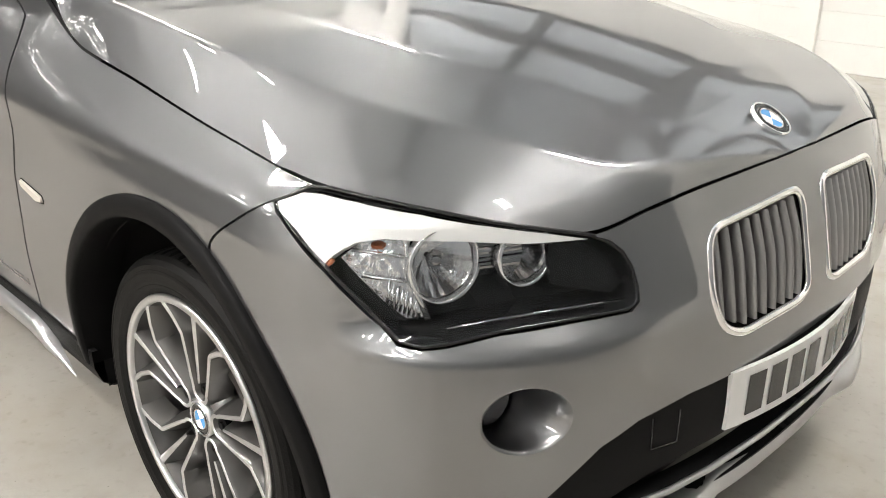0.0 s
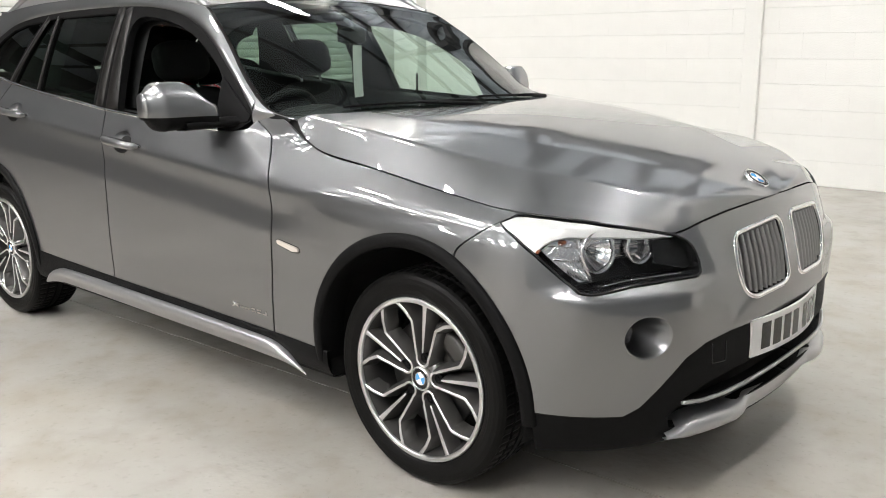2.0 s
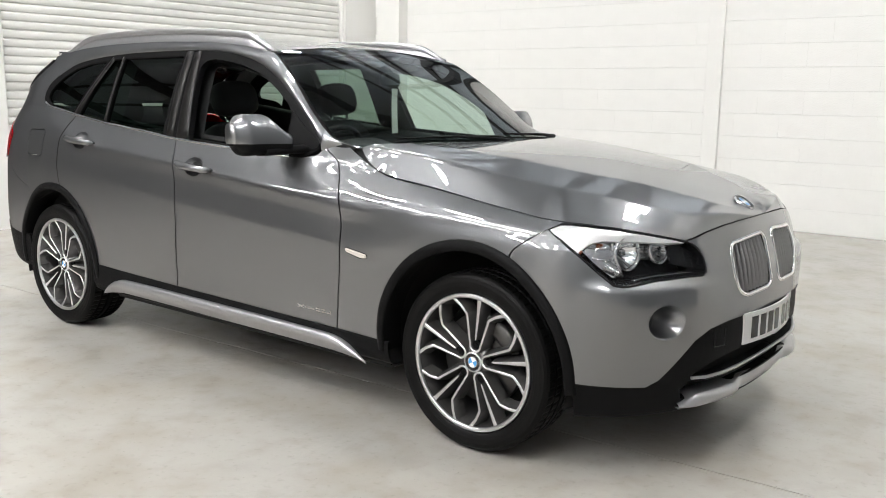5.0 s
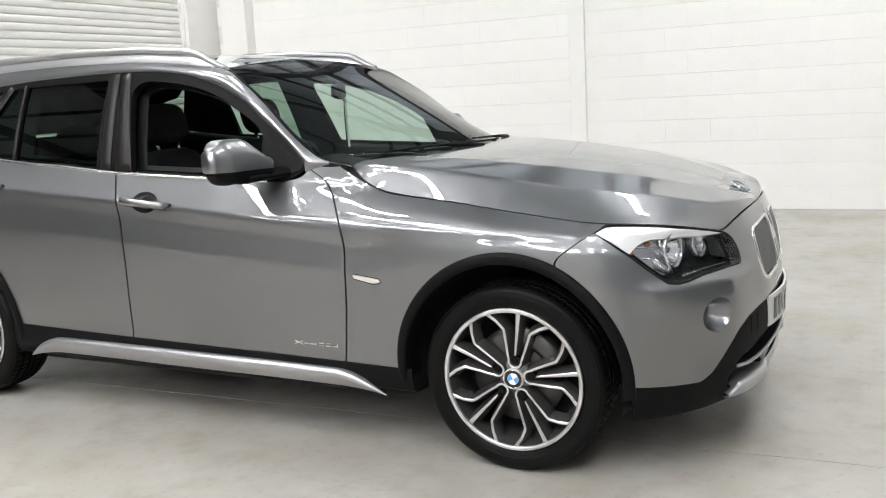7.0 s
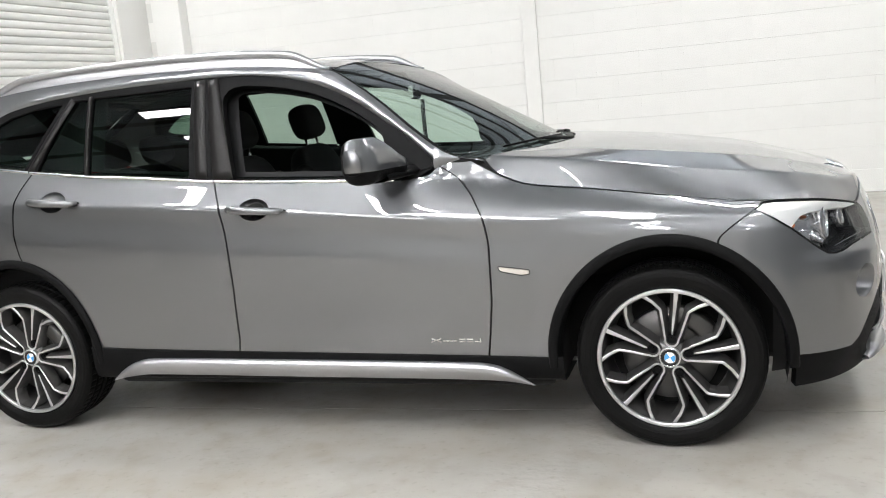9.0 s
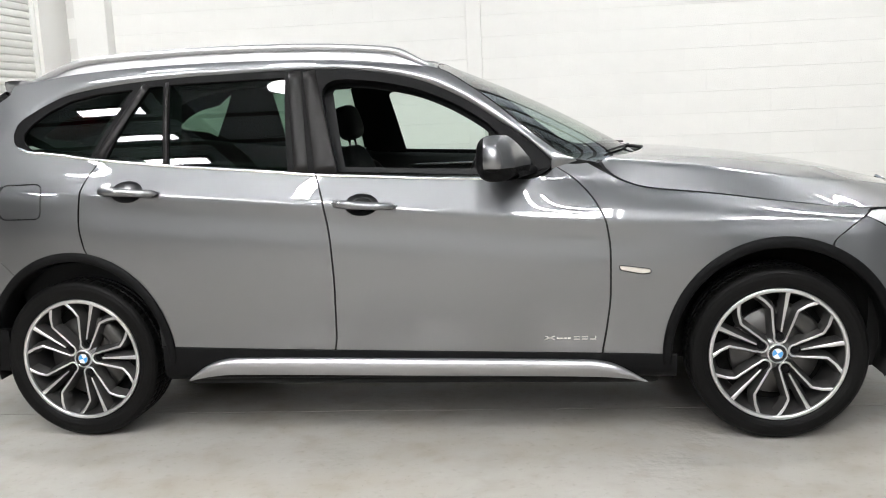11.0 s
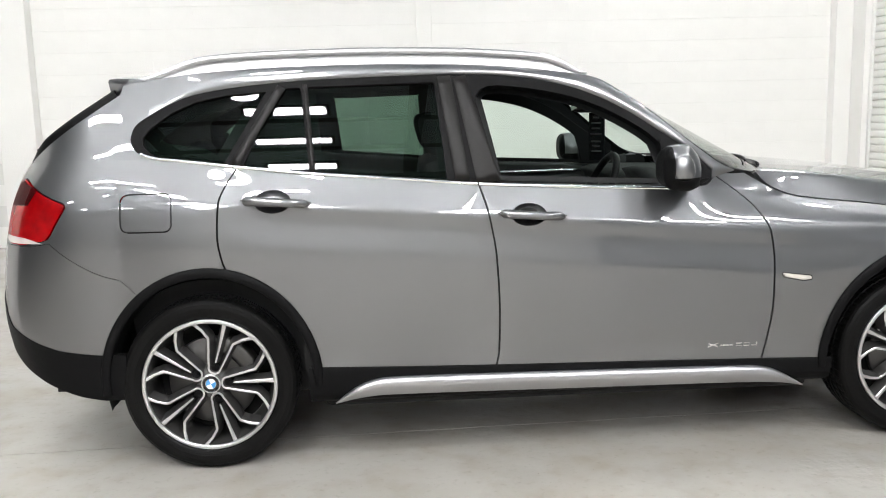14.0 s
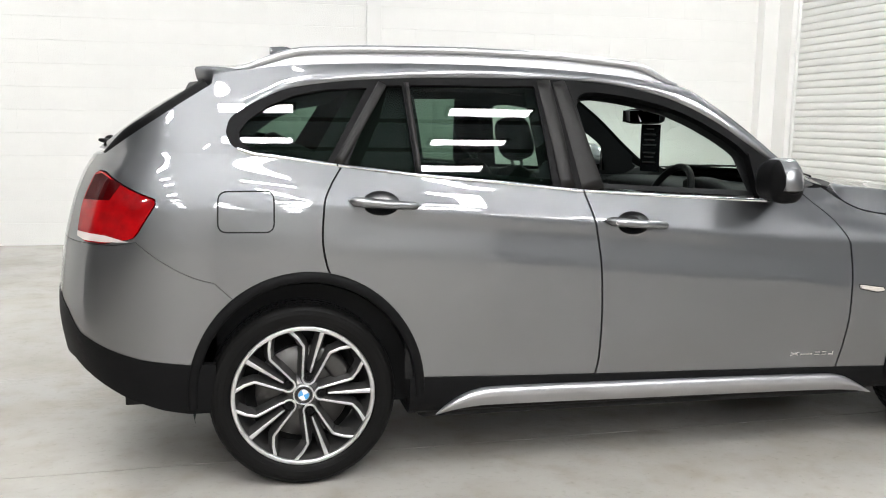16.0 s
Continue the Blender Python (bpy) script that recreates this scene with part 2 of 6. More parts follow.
def tube(bm, pts, radius, sides=10, squash=1.0, caps=True):
    """A round bar along points; radius a number or a list."""
    pts = [Vector(p) for p in pts]
    rows = []
    for i, p in enumerate(pts):
        d = (pts[min(i + 1, len(pts) - 1)] - pts[max(i - 1, 0)]).normalized()
        a = d.cross(Vector((0, 0, 1)))
        a = a.normalized() if a.length > 1e-4 else Vector((1, 0, 0))
        b = d.cross(a).normalized()
        r = radius[i] if isinstance(radius, (list, tuple)) else radius
        rows.append([p + r * (math.cos(k * 2 * math.pi / sides) * a + squash * math.sin(k * 2 * math.pi / sides) * b) for k in range(sides)])
    vs = grid(bm, rows, close_v=True)
    if caps:
        bm.faces.new(vs[0])
        bm.faces.new(vs[-1][::-1])


def solidify(bm, depth, keep_smooth=True):
    """Gives an open sheet a turned-in rim of that depth along its boundary normals."""
    bm.normal_update()
    edges = [e for e in bm.edges if e.is_boundary]
    push = {}
    for e in edges:
        for v in e.verts:
            push[v] = v.normal.copy()
    for e in edges:
        e.smooth = False
    r = bmesh.ops.extrude_edge_only(bm, edges=edges)
    new_verts = [g for g in r["geom"] if isinstance(g, bmesh.types.BMVert)]
    for v in new_verts:
        best = min(push, key=lambda w: (w.co - v.co).length_squared)
        v.co -= push[best] * depth
    return bm


def inside_all(pts, poly):
    """Which of the points (rows of an array) lie in the polygon."""
    res = np.zeros(len(pts), bool)
    x, y = pts[:, 0], pts[:, 1]
    for i in range(len(poly)):
        (x1, y1), (x2, y2) = poly[i - 1], poly[i]
        if y1 != y2:
            res ^= ((y1 > y) != (y2 > y)) & (x < (x2 - x1) * (y - y1) / (y2 - y1) + x1)
    return res


def distance_all(pts, poly):
    best = np.full(len(pts), 1e9)
    for i in range(len(poly)):
        a, b = np.array(poly[i - 1]), np.array(poly[i])
        d = b - a
        t = np.clip(((pts - a) @ d) / max(1e-12, d @ d), 0, 1)
        best = np.minimum(best, np.hypot(*(pts - a - t[:, None] * d).T))
    return best


def sheet(fn, ps, holes=(), keep=None, flip=1):
    """A bmesh of fn(p, q) over a grid of parameter pairs (rows of pairs), with polygons of the parameters cut out cleanly, or all but one kept."""
    n, m = len(ps), len(ps[0])
    cell = max(abs(ps[n // 2 + 1][m // 2][0] - ps[n // 2][m // 2][0]), abs(ps[n // 2][m // 2 + 1][1] - ps[n // 2][m // 2][1]))
    border = [ps[i][0] for i in range(n - 1)] + [ps[n - 1][j] for j in range(m - 1)] + [ps[i][m - 1] for i in range(n - 1, 0, -1)] + [ps[0][j] for j in range(m - 1, 0, -1)]
    inner = np.array([ps[i][j] for i in range(1, n - 1) for j in range(1, m - 1)], float)
    coords, edges = [], []

    def loop(poly):
        k = len(coords)
        coords.extend(Vector(p) for p in poly)
        edges.extend((k + i, k + (i + 1) % len(poly)) for i in range(len(poly)))
    loop(border)
    for poly in list(holes) + ([keep] if keep else []):
        dense = []
        for i in range(len(poly)):
            a, b = Vector(poly[i - 1]), Vector(poly[i])
            c = max(1, int((b - a).length / cell))
            dense.extend((a.lerp(b, k / c)) for k in range(c))
        loop(dense)
        ok = distance_all(inner, poly) > 0.4 * cell
        ok &= inside_all(inner, poly) == (poly is keep)
        inner = inner[ok]
    coords.extend(Vector(p) for p in inner)
    out = geometry.delaunay_2d_cdt(coords, edges, [], 0, 1e-6)
    v2, faces = out[0], out[2]
    mids = np.array([[sum(v2[i].x for i in f) / len(f), sum(v2[i].y for i in f) / len(f)] for f in faces])
    ok = inside_all(mids, border)
    for h in holes:
        ok &= ~inside_all(mids, h)
    if keep:
        ok &= inside_all(mids, keep)
    bm = bmesh.new()
    vs = {}

    def vert(i):
        if i not in vs:
            x, y, z = fn(v2[i].x, v2[i].y)
            vs[i] = bm.verts.new((x, y * flip, z))
        return vs[i]
    for f, good in zip(faces, ok):
        if good:
            bm.faces.new([vert(i) for i in f])
    return bm


# ---- the room ----
XL, XR, YB, YF = -3.5, 5.75, 5.54, -18.0
BLOCK_TOP = 3.15
XH = -15.0  # far end of the added, unseen dark hall that opens beside the bay


def structure(name, bm, mat, label, soft=False):
    return tagged(part(name, bm, mat, None, label, soft), kind="structure")


# floor: two slabs that meet at a worn joint
def joint_y(x):
    return -0.58 + 0.034 * x + 0.006 * noise.noise(Vector((x * 3.1, 0, 0))) + 0.004 * noise.noise(Vector((x * 17.0, 3, 0)))


bm = bmesh.new()
xs = steps(XH, XR + 0.3, 420)
for lo, hi, sign in ((YF - 0.3, None, -1), (None, YB + 0.3, 1)):
    rows = []
    for x in xs:
        gap = 0.0022 + 0.0022 * abs(noise.noise(Vector((x * 9.0, 8 + sign, 0)))) + 0.009 * max(0.0, noise.noise(Vector((x * 7.0, 21 + sign, 0))) - 0.15)
        e = joint_y(x) + sign * gap
        rows.append([(x, lo if lo is not None else hi, 0), (x, e, 0), (x, e, -0.02)])
    grid(bm, rows)
box(bm, (XH - 0.3, YF - 0.3, -0.2), (XR + 0.3, YB + 0.3, -0.02))
structure("floor", bm, FLOOR, "polished pale grey concrete floor with a worn joint")
bm = bmesh.new()
grid(bm, [[(x, joint_y(x) + d * (0.6 + 0.8 * abs(noise.noise(Vector((x * 6.0, 2, 0))))), -0.003) for d in (-0.006, 0.006)] for x in xs if 0.35 < x < 3.1])
structure("floor_joint", bm, JOINT, "pale filler in the floor joint")
bm = bmesh.new()
box(bm, (XH - 0.3, YF - 0.3, ROOF_Z), (XR + 0.3, YB + 0.3, ROOF_Z + 0.1))
structure("ceiling", bm, CEILING, "pale sheeted warehouse roof")
# roof beams along and across
for x in (-12.5, -8.5, -5.0, -2.2, 1.1, 3.6):
    bm = bmesh.new()
    box(bm, (x - 0.09, YF, ROOF_Z - 0.26), (x + 0.09, YB, ROOF_Z), 0.01)
    structure("roof_beam", bm, STEEL, "dark grey steel roof beam")
for y in (-16.5, -14.5, -12.5, -10.5, -8.0, -6.4, -4.9, -3.3, -0.4, 2.2, 4.8):
    bm = bmesh.new()
    box(bm, (XH if y < 0 else XL, y - 0.035, ROOF_Z - 0.14), (XR, y + 0.035, ROOF_Z), 0.005)
    structure("roof_purlin", bm, STEEL, "dark grey steel roof purlin")
bm = bmesh.new()
box(bm, (XL - 0.3, YB + 0.004, 0), (XR + 0.3, YB + 0.2, BLOCK_TOP))
wall_back = structure("wall_back", bm, JOINT, "white painted concrete block wall")
# ribbed sheeting and steel rails above the blockwork
bm = bmesh.new()
n = int((XR - XL) / 0.2)
rows = []
for i in range(n):
    x = XL + (XR - XL) * i / n
    rows += [[(x + d, YB + o, z) for z in (BLOCK_TOP, ROOF_Z)] for d, o in ((0, 0.10), (0.12, 0.10), (0.14, 0.07), (0.18, 0.07))]
rows.append([(XR, YB + 0.10, z) for z in (BLOCK_TOP, ROOF_Z)])
grid(bm, rows)
structure("wall_sheeting", bm, CEILING, "blue-grey ribbed metal sheeting above the blockwork")
for z in (BLOCK_TOP + 0.02, 3.95, 4.75, 5.55):
    bm = bmesh.new()
    box(bm, (XL, YB - 0.10, z), (XR, YB + 0.06, z + 0.12), 0.006)
    structure("wall_rail", bm, STEEL, "dark grey steel rail along the wall sheeting")
# unseen end wall behind the camera, kept pale to bounce light at the car
bm = bmesh.new()
box(bm, (XH - 0.3, YF - 0.2, 0), (XR + 0.3, YF, ROOF_Z))
structure("wall_front", bm, FRONT_BRIGHTENER, "added unseen pale end wall that brightens reflections in the car")


def side_wall(name, x0, x1, y0, y1, top, start):
    """A wall along y with a door opening from y0 to y1."""
    bm = bmesh.new()
    box(bm, (x0, start, 0), (x1, y0, ROOF_Z))
    box(bm, (x0, y1, 0), (x1, YB, ROOF_Z))
    box(bm, (x0, y0, top), (x1, y1, ROOF_Z))
    return structure(name, bm, WALL, "white painted block wall around the roller shutter")


side_wall("wall_left", XL - 0.22, XL, 0.62, 4.98, 4.2, 0.1)
side_wall("wall_right", XR, XR + 0.22, 1.75, 5.15, 4.2, 1.2)
# unseen grey stretch of wall, added to dim the reflections in the nose
bm = bmesh.new()
box(bm, (XR + 0.02, YF, 0), (XR + 0.22, 1.2, ROOF_Z))
structure("wall_right_sheeted", bm, NOSE_DIMMER, "added unseen grey wall that dims reflections in the car's nose")


# unseen dark walls, added so that the car's side reflects less light
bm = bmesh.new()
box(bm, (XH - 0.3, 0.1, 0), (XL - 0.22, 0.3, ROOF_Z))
structure("wall_hall_side", bm, HALL_DIMMER, "added unseen dark side wall that dims reflections in the car")
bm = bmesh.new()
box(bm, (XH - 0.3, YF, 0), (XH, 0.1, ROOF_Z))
structure("wall_hall_end", bm, HALL_DIMMER, "added unseen dark end wall that dims reflections in the car")


def roller_shutter(x, y0, y1, top, face):
    """A roller shutter of curved slats in the opening; face is the way that it looks along x."""
    door = new("roller_shutter")
    tagged(door, "closed white steel roller shutter with narrow curved slats", "roller shutter", "roller shutters")
    door.location = (x, (y0 + y1) / 2, 0)
    w, pitch = (y1 - y0) / 2, 0.078
    bm = bmesh.new()
    prof = [(-0.007, 0.0), (0.005, 0.0025), (0.0095, 0.012), (0.0115, 0.034), (0.0105, 0.056), (0.0065, 0.070), (-0.005, 0.0745), (-0.007, 0.078)]
    grid(bm, [[(face * d, y, z) for d, z in prof] for y in (-w, w)])
    first = part("slat", bm, SHUTTER, door)
    n = int(top / pitch)
    for i in range(1, n):
        ob = new("slat", first.data)
        ob.parent = door
        ob.location = (0, 0, i * pitch)
    for y in (-w, w):
        bm = bmesh.new()
        box(bm, (-0.03, y - 0.03, 0), (0.05, y + 0.03, top), 0.006)
        g = part("guide_rail", bm, SHUTTER, door)
        g.location = (face * 0.01, 0, 0)
        bm = bmesh.new()
        box(bm, (-0.04, y - 0.045, 0), (0.06, y + 0.045, 0.035), 0.004)
        part("foot", bm, BLACK_PLASTIC, door, "black rubber foot")
    bm = bmesh.new()
    box(bm, (-0.02, -w, 0), (0.03, w, 0.03), 0.008)
    part("bottom_bar", bm, STEEL, door)
    return door


roller_shutter(XL - 0.10, 0.62, 4.98, 4.18, 1)
roller_shutter(XR + 0.10, 1.75, 5.15, 4.18, -1)

bm = bmesh.new()
box(bm, (1.035, YB - 0.05, 0), (1.195, YB, BLOCK_TOP), 0.006)
structure("pillar", bm, WALL, "white painted steel column against the block wall")
for x, w in ((-0.95, 0.05), (1.25, 0.12)):
    bm = bmesh.new()
    box(bm, (x - w, YB - 0.16, BLOCK_TOP + 0.17), (x + w, YB + 0.06, ROOF_Z), 0.008)
    structure("pillar", bm, STEEL, "dark steel column above the blockwork")
bm = bmesh.new()
box(bm, (1.03, YB - 0.056, 0), (1.2, YB, 0.012), 0.003)
structure("trim", bm, STEEL, "dark line at the foot of the column")
bm = bmesh.new()
box(bm, (-3.32, YB - 0.17, 0), (-2.95, YB, ROOF_Z), 0.008)
structure("corner_casing", bm, WALL, "white painted casing in the corner of the block wall")
bm = bmesh.new()
box(bm, (5.56, YB - 0.14, 0), (XR, YB, ROOF_Z), 0.008)
structure("corner_casing", bm, WALL, "white painted casing in the corner of the block wall")
bm = bmesh.new()
tube(bm, [(-2.945, YB - 0.185, 0.36), (-2.945, YB - 0.185, 0.94)], 0.013, 10)
tagged(part("edge_guard", bm, BLACK_PLASTIC, None, "black rubber edge guard on the white corner casing"), category="edge guard")

# lamps under the roof
def ceiling_light(x, y, glow=None, half=0.5):
    lamp = new("ceiling_light")
    lamp.location = (x, y, ROOF_Z - 0.32)
    tagged(lamp, "suspended rectangular white light panel under the roof", "ceiling light", "ceiling lights")
    bm = bmesh.new()
    box(bm, (-half, -0.17, 0), (half, 0.17, 0.08), 0.01)
    part("housing", bm, STEEL, lamp)
    bm = bmesh.new()
    box(bm, (0.04 - half, -0.14, -0.012), (half - 0.04, 0.14, -0.002))
    part("diffuser", bm, glow or LAMP_GLOW, lamp, "glowing white diffuser")
    for dx in (0.1 - half, half - 0.1):
        bm = bmesh.new()
        tube(bm, [(dx, 0, 0.078), (dx, 0, 0.321)], 0.006, 6)
        part("hanger", bm, STEEL, lamp)


for ly in LIGHT_ROWS_Y:
    for lx in LIGHT_COLS_X:
        ceiling_light(lx, ly)
for lx, ly in SIDE_LIGHTS:
    ceiling_light(lx, ly, half=0.3)
# back lamps, with two added ones that only brighten the walls
for lx, ly in BACK_AND_FILL_LIGHTS:
    ceiling_light(lx, ly, BACK_AND_FILL_GLOW)
# far lamp rows, then the fill lamps added in the unseen hall
for lx, ly in FAR_LIGHTS + HALL_FILL_LIGHTS:
    ceiling_light(lx, ly)
bay = new("round_ceiling_light")
bay.location = (-0.75, -3.75, ROOF_Z - 0.32)
tagged(bay, "round white high bay lamp hanging from the roof", "ceiling light")
bm = bmesh.new()
bmesh.ops.create_cone(bm, cap_ends=True, segments=32, radius1=0.2, radius2=0.1, depth=0.18, matrix=Matrix.Translation((0, 0, 0.09)))
part("housing", bm, STEEL, bay)
bm = bmesh.new()
bmesh.ops.create_cone(bm, cap_ends=True, segments=32, radius1=0.17, radius2=0.18, depth=0.012, matrix=Matrix.Translation((0, 0, -0.008)))
part("diffuser", bm, LAMP_GLOW, bay, "glowing white diffuser")
bm = bmesh.new()
tube(bm, [(0, 0, 0.17), (0, 0, 0.321)], 0.008, 6)
part("hanger", bm, STEEL, bay)


# ---- the car: master lines ----
car = new("car")
tagged(car, "metallic grey compact crossover car with black lower cladding", "car")

SECT_Y0 = spline((-0.9, 0.80), (-0.3, 0.835), (0.5, 0.85), (2.3, 0.845), (3.0, 0.86))
SECT_Y1 = spline((-0.9, 0.83), (-0.35, 0.855), (0.0, 0.885), (0.5, 0.887), (1.1, 0.884), (2.1, 0.876), (2.7, 0.89), (3.0, 0.893))
SECT_Y2 = spline((-0.9, 0.84), (-0.35, 0.865), (0.0, 0.894), (0.6, 0.896), (1.1, 0.895), (2.1, 0.893), (2.7, 0.899), (3.0, 0.899))
SECT_Y3 = spline((-0.9, 0.83), (-0.35, 0.858), (0.0, 0.889), (0.6, 0.889), (1.1, 0.889), (2.1, 0.892), (2.7, 0.899), (3.0, 0.896))
CREASE_Y = spline((-0.9, 0.80), (-0.45, 0.83), (-0.2, 0.853), (0.1, 0.870), (0.6, 0.875), (1.4, 0.877), (2.0, 0.878), (2.4, 0.882), (2.7, 0.877), (3.0, 0.866))
CREASE_Z = spline((-0.9, 1.03), (-0.3, 1.03), (0.09, 1.015), (0.376, 0.997), (0.897, 0.956), (1.365, 0.916), (1.825, 0.876), (2.276, 0.838), (2.7, 0.83), (3.0, 0.825))
TOP_Z = spline((-0.9, 1.16), (-0.7, 1.17), (-0.4, 1.180), (-0.145, 1.172), (-0.02, 1.158), (0.121, 1.139), (0.426, 1.104), (0.757, 1.076), (1.019, 1.051), (1.3, 1.034),
               (1.62, 1.018), (1.85, 1.01), (1.94, 1.045), (2.02, 1.064), (2.075, 1.066), (2.105, 1.063), (2.121, 1.057), (2.14, 1.034), (2.17, 1.008), (2.2, 0.990), (2.25, 0.970), (2.306, 0.957), (2.511, 0.934), (2.805, 0.893), (3.0, 0.867))
REF_Y = spline((-0.9, 0.70), (-0.75, 0.745), (-0.467, 0.805), (-0.275, 0.825), (0.2, 0.832), (1.0, 0.827), (1.5, 0.815), (1.8, 0.80), (1.95, 0.785), (2.1, 0.755), (2.3, 0.70))
SEAM_Y = spline((1.94, 0.785), (2.03, 0.742), (2.12, 0.705), (2.2, 0.757), (2.306, 0.772), (2.511, 0.782), (2.805, 0.79), (3.0, 0.79))
NOSE_X = spline((0.2, 3.50), (0.25, 3.525), (0.35, 3.545), (0.45, 3.552), (0.6, 3.54), (0.7, 3.523), (0.77, 3.50), (0.81, 3.485), (0.87, 3.46))
TAIL_X = spline((0.2, -0.78), (0.3, -0.83), (0.45, -0.882), (0.6, -0.902), (0.8, -0.884), (1.0, -0.838), (1.1, -0.80), (1.2, -0.735))
TOP_FRONT = spline((3.0, 0.867), (3.1, 0.8635), (3.177, 0.861), (3.25, 0.8585), (3.375, 0.851), (3.5, 0.836), (3.6, 0.8185), (3.665, 0.8065), (3.775, 0.826), (3.88, 0.840), (4.0, 0.8465), (4.1, 0.848))
N_FRONT, N_TAIL = 2.25, 3.0


def green_y(x, z):
    """Half width of the glasshouse side."""
    return REF_Y(x) - 0.448 * (z - 1.05) + 0.012 * math.sin(math.pi * min(1, max(0, (z - 1.05) / 0.43)))


EDGE_Y = spline((1.8, 0.80), (1.9, 0.789), (2.0, 0.773), (2.1, 0.764), (2.2, 0.763), (2.306, 0.772), (2.511, 0.782), (2.805, 0.79), (3.0, 0.79))
EDGE_Z = spline((1.8, 1.012), (1.9, 1.010), (2.0, 1.004), (2.12, 0.995), (2.2, 0.981), (2.306, 0.957), (2.511, 0.934), (2.805, 0.893), (3.0, 0.867))


def rear_y(x, z):
    """Half width of the smooth haunch behind the rear door."""
    zc, zt = CREASE_Z(x), TOP_Z(x)
    if z > zt:
        return green_y(x, z)
    return spline((0.2, SECT_Y0(x)), (0.37, SECT_Y1(x)), (0.55, SECT_Y2(x)), (zc - 0.17, SECT_Y3(x)), (zc - 0.05, lerp(SECT_Y3(x), CREASE_Y(x), 0.58)), (zc + 0.04, lerp(CREASE_Y(x), green_y(x, zt), 0.26)), (zt, green_y(x, zt)))(z)


def section_y(x, z):
    """Half width of the body below the windows at height z."""
    zc, yc = CREASE_Z(x), CREASE_Y(x)
    if z > zc:
        q = (z - zc) / (TOP_Z(min(x, 1.85)) - zc)
        door = green_y(x, z) + (yc - green_y(x, zc)) * max(0.0, 1 - q) ** 1.25 if x < 2.3 else 0.0
        if x < 0.3:
            return lerp(rear_y(x, z), door, smooth(-0.1, 0.3, x)) if x > -0.1 else rear_y(x, z)
        if x <= 1.8:
            return door
        ze, ye = EDGE_Z(x), EDGE_Y(x)
        if z <= ze:
            wing = yc - (yc - ye) * ((z - zc) / (ze - zc)) ** lerp(1.3, 1.9, smooth(1.8, 2.45, x))
        else:
            wing = ye - (z - ze) * 0.22
        return lerp(door, wing, smooth(1.8, 2.0, x))
    if x <= -0.1:
        return rear_y(x, z)
    z3 = zc - 0.17
    sharp = smooth(-0.25, 0.35, x) * (1 - smooth(2.15, 2.55, x))
    if x < 0.3:
        k = smooth(-0.1, 0.3, x)
        full = spline((0.2, SECT_Y0(x)), (0.37, SECT_Y1(x)), (0.55, SECT_Y2(x)), (z3, SECT_Y3(x)), (zc - 0.05, lerp(lerp(SECT_Y3(x), yc, 0.42), yc + 0.0005, sharp)), (zc, yc))(z)
        return lerp(rear_y(x, z), full, k)
    return spline((0.2, SECT_Y0(x)), (0.37, SECT_Y1(x)), (0.55, SECT_Y2(x)), (z3, SECT_Y3(x)), (zc - 0.05, lerp(lerp(SECT_Y3(x), yc, 0.42), yc + 0.0005, sharp)), (zc, yc))(z)


Y_FRONT = [section_y(3.0, z) for z in steps(0.2, 0.867, 60)]


def front_width(z):
    t = min(59.999, max(0.0, (z - 0.2) / 0.667 * 60))
    i = int(t)
    return lerp(Y_FRONT[i], Y_FRONT[i + 1], t - i)


def skin(u, z, out=0.0):
    """The body's skin: u is x along the side, runs on round the nose to 4.1 at its middle, and round the tail to -1.1."""
    if u > 3.0:
        a = min(math.pi / 2, (u - 3.0) / 1.1 * math.pi / 2)
        c, s = max(0.0, math.cos(a)) ** (2 / N_FRONT), max(0.0, math.sin(a)) ** (2 / N_FRONT)
        return (3.0 + (NOSE_X(z) + out - 3.0) * s, (front_width(z) + out) * c, z)
    if u < -0.3:
        a = min(math.pi / 2, (-0.3 - u) / 0.8 * math.pi / 2)
        c, s = max(0.0, math.cos(a)) ** (2 / N_TAIL), max(0.0, math.sin(a)) ** (2 / N_TAIL)
        return (-0.3 + (TAIL_X(z) - out + 0.3) * s, (section_y(-0.3, z) + out) * c, z)
    return (u, section_y(u, z) + out, z)


def u_front(y, z):
    return 3.0 + 1.1 * math.acos(min(1, (y / front_width(z)) ** (N_FRONT / 2))) / (math.pi / 2)


# door seams, as x at a height
SEAM_REAR = spline((0.76, 0.098), (0.80, 0.081), (0.893, 0.067), (1.014, 0.075), (1.068, 0.096), (1.142, 0.143))
SEAM_MID = spline((0.36, 1.079), (0.43, 1.092), (0.605, 1.096), (0.78, 1.089), (0.939, 1.065), (1.055, 1.032))
SEAM_DOOR = spline((0.35, 2.114), (0.454, 2.132), (0.584, 2.147), (0.734, 2.149), (0.84, 2.136), (0.925, 2.095), (0.994, 2.034), (1.065, 1.936))
SEAM_WING = spline((0.2, 2.937), (0.745, 2.937), (0.809, 3.002), (0.843, 3.062), (0.866, 3.125))
SILL_Z = spline((0.3, 0.400), (0.7, 0.387), (1.4, 0.370), (2.4, 0.348))
ARCH_REAR, ARCH_FRONT = (0.016, 0.345, 0.412, 0.437), (2.761, 0.345, 0.424, 0.436)


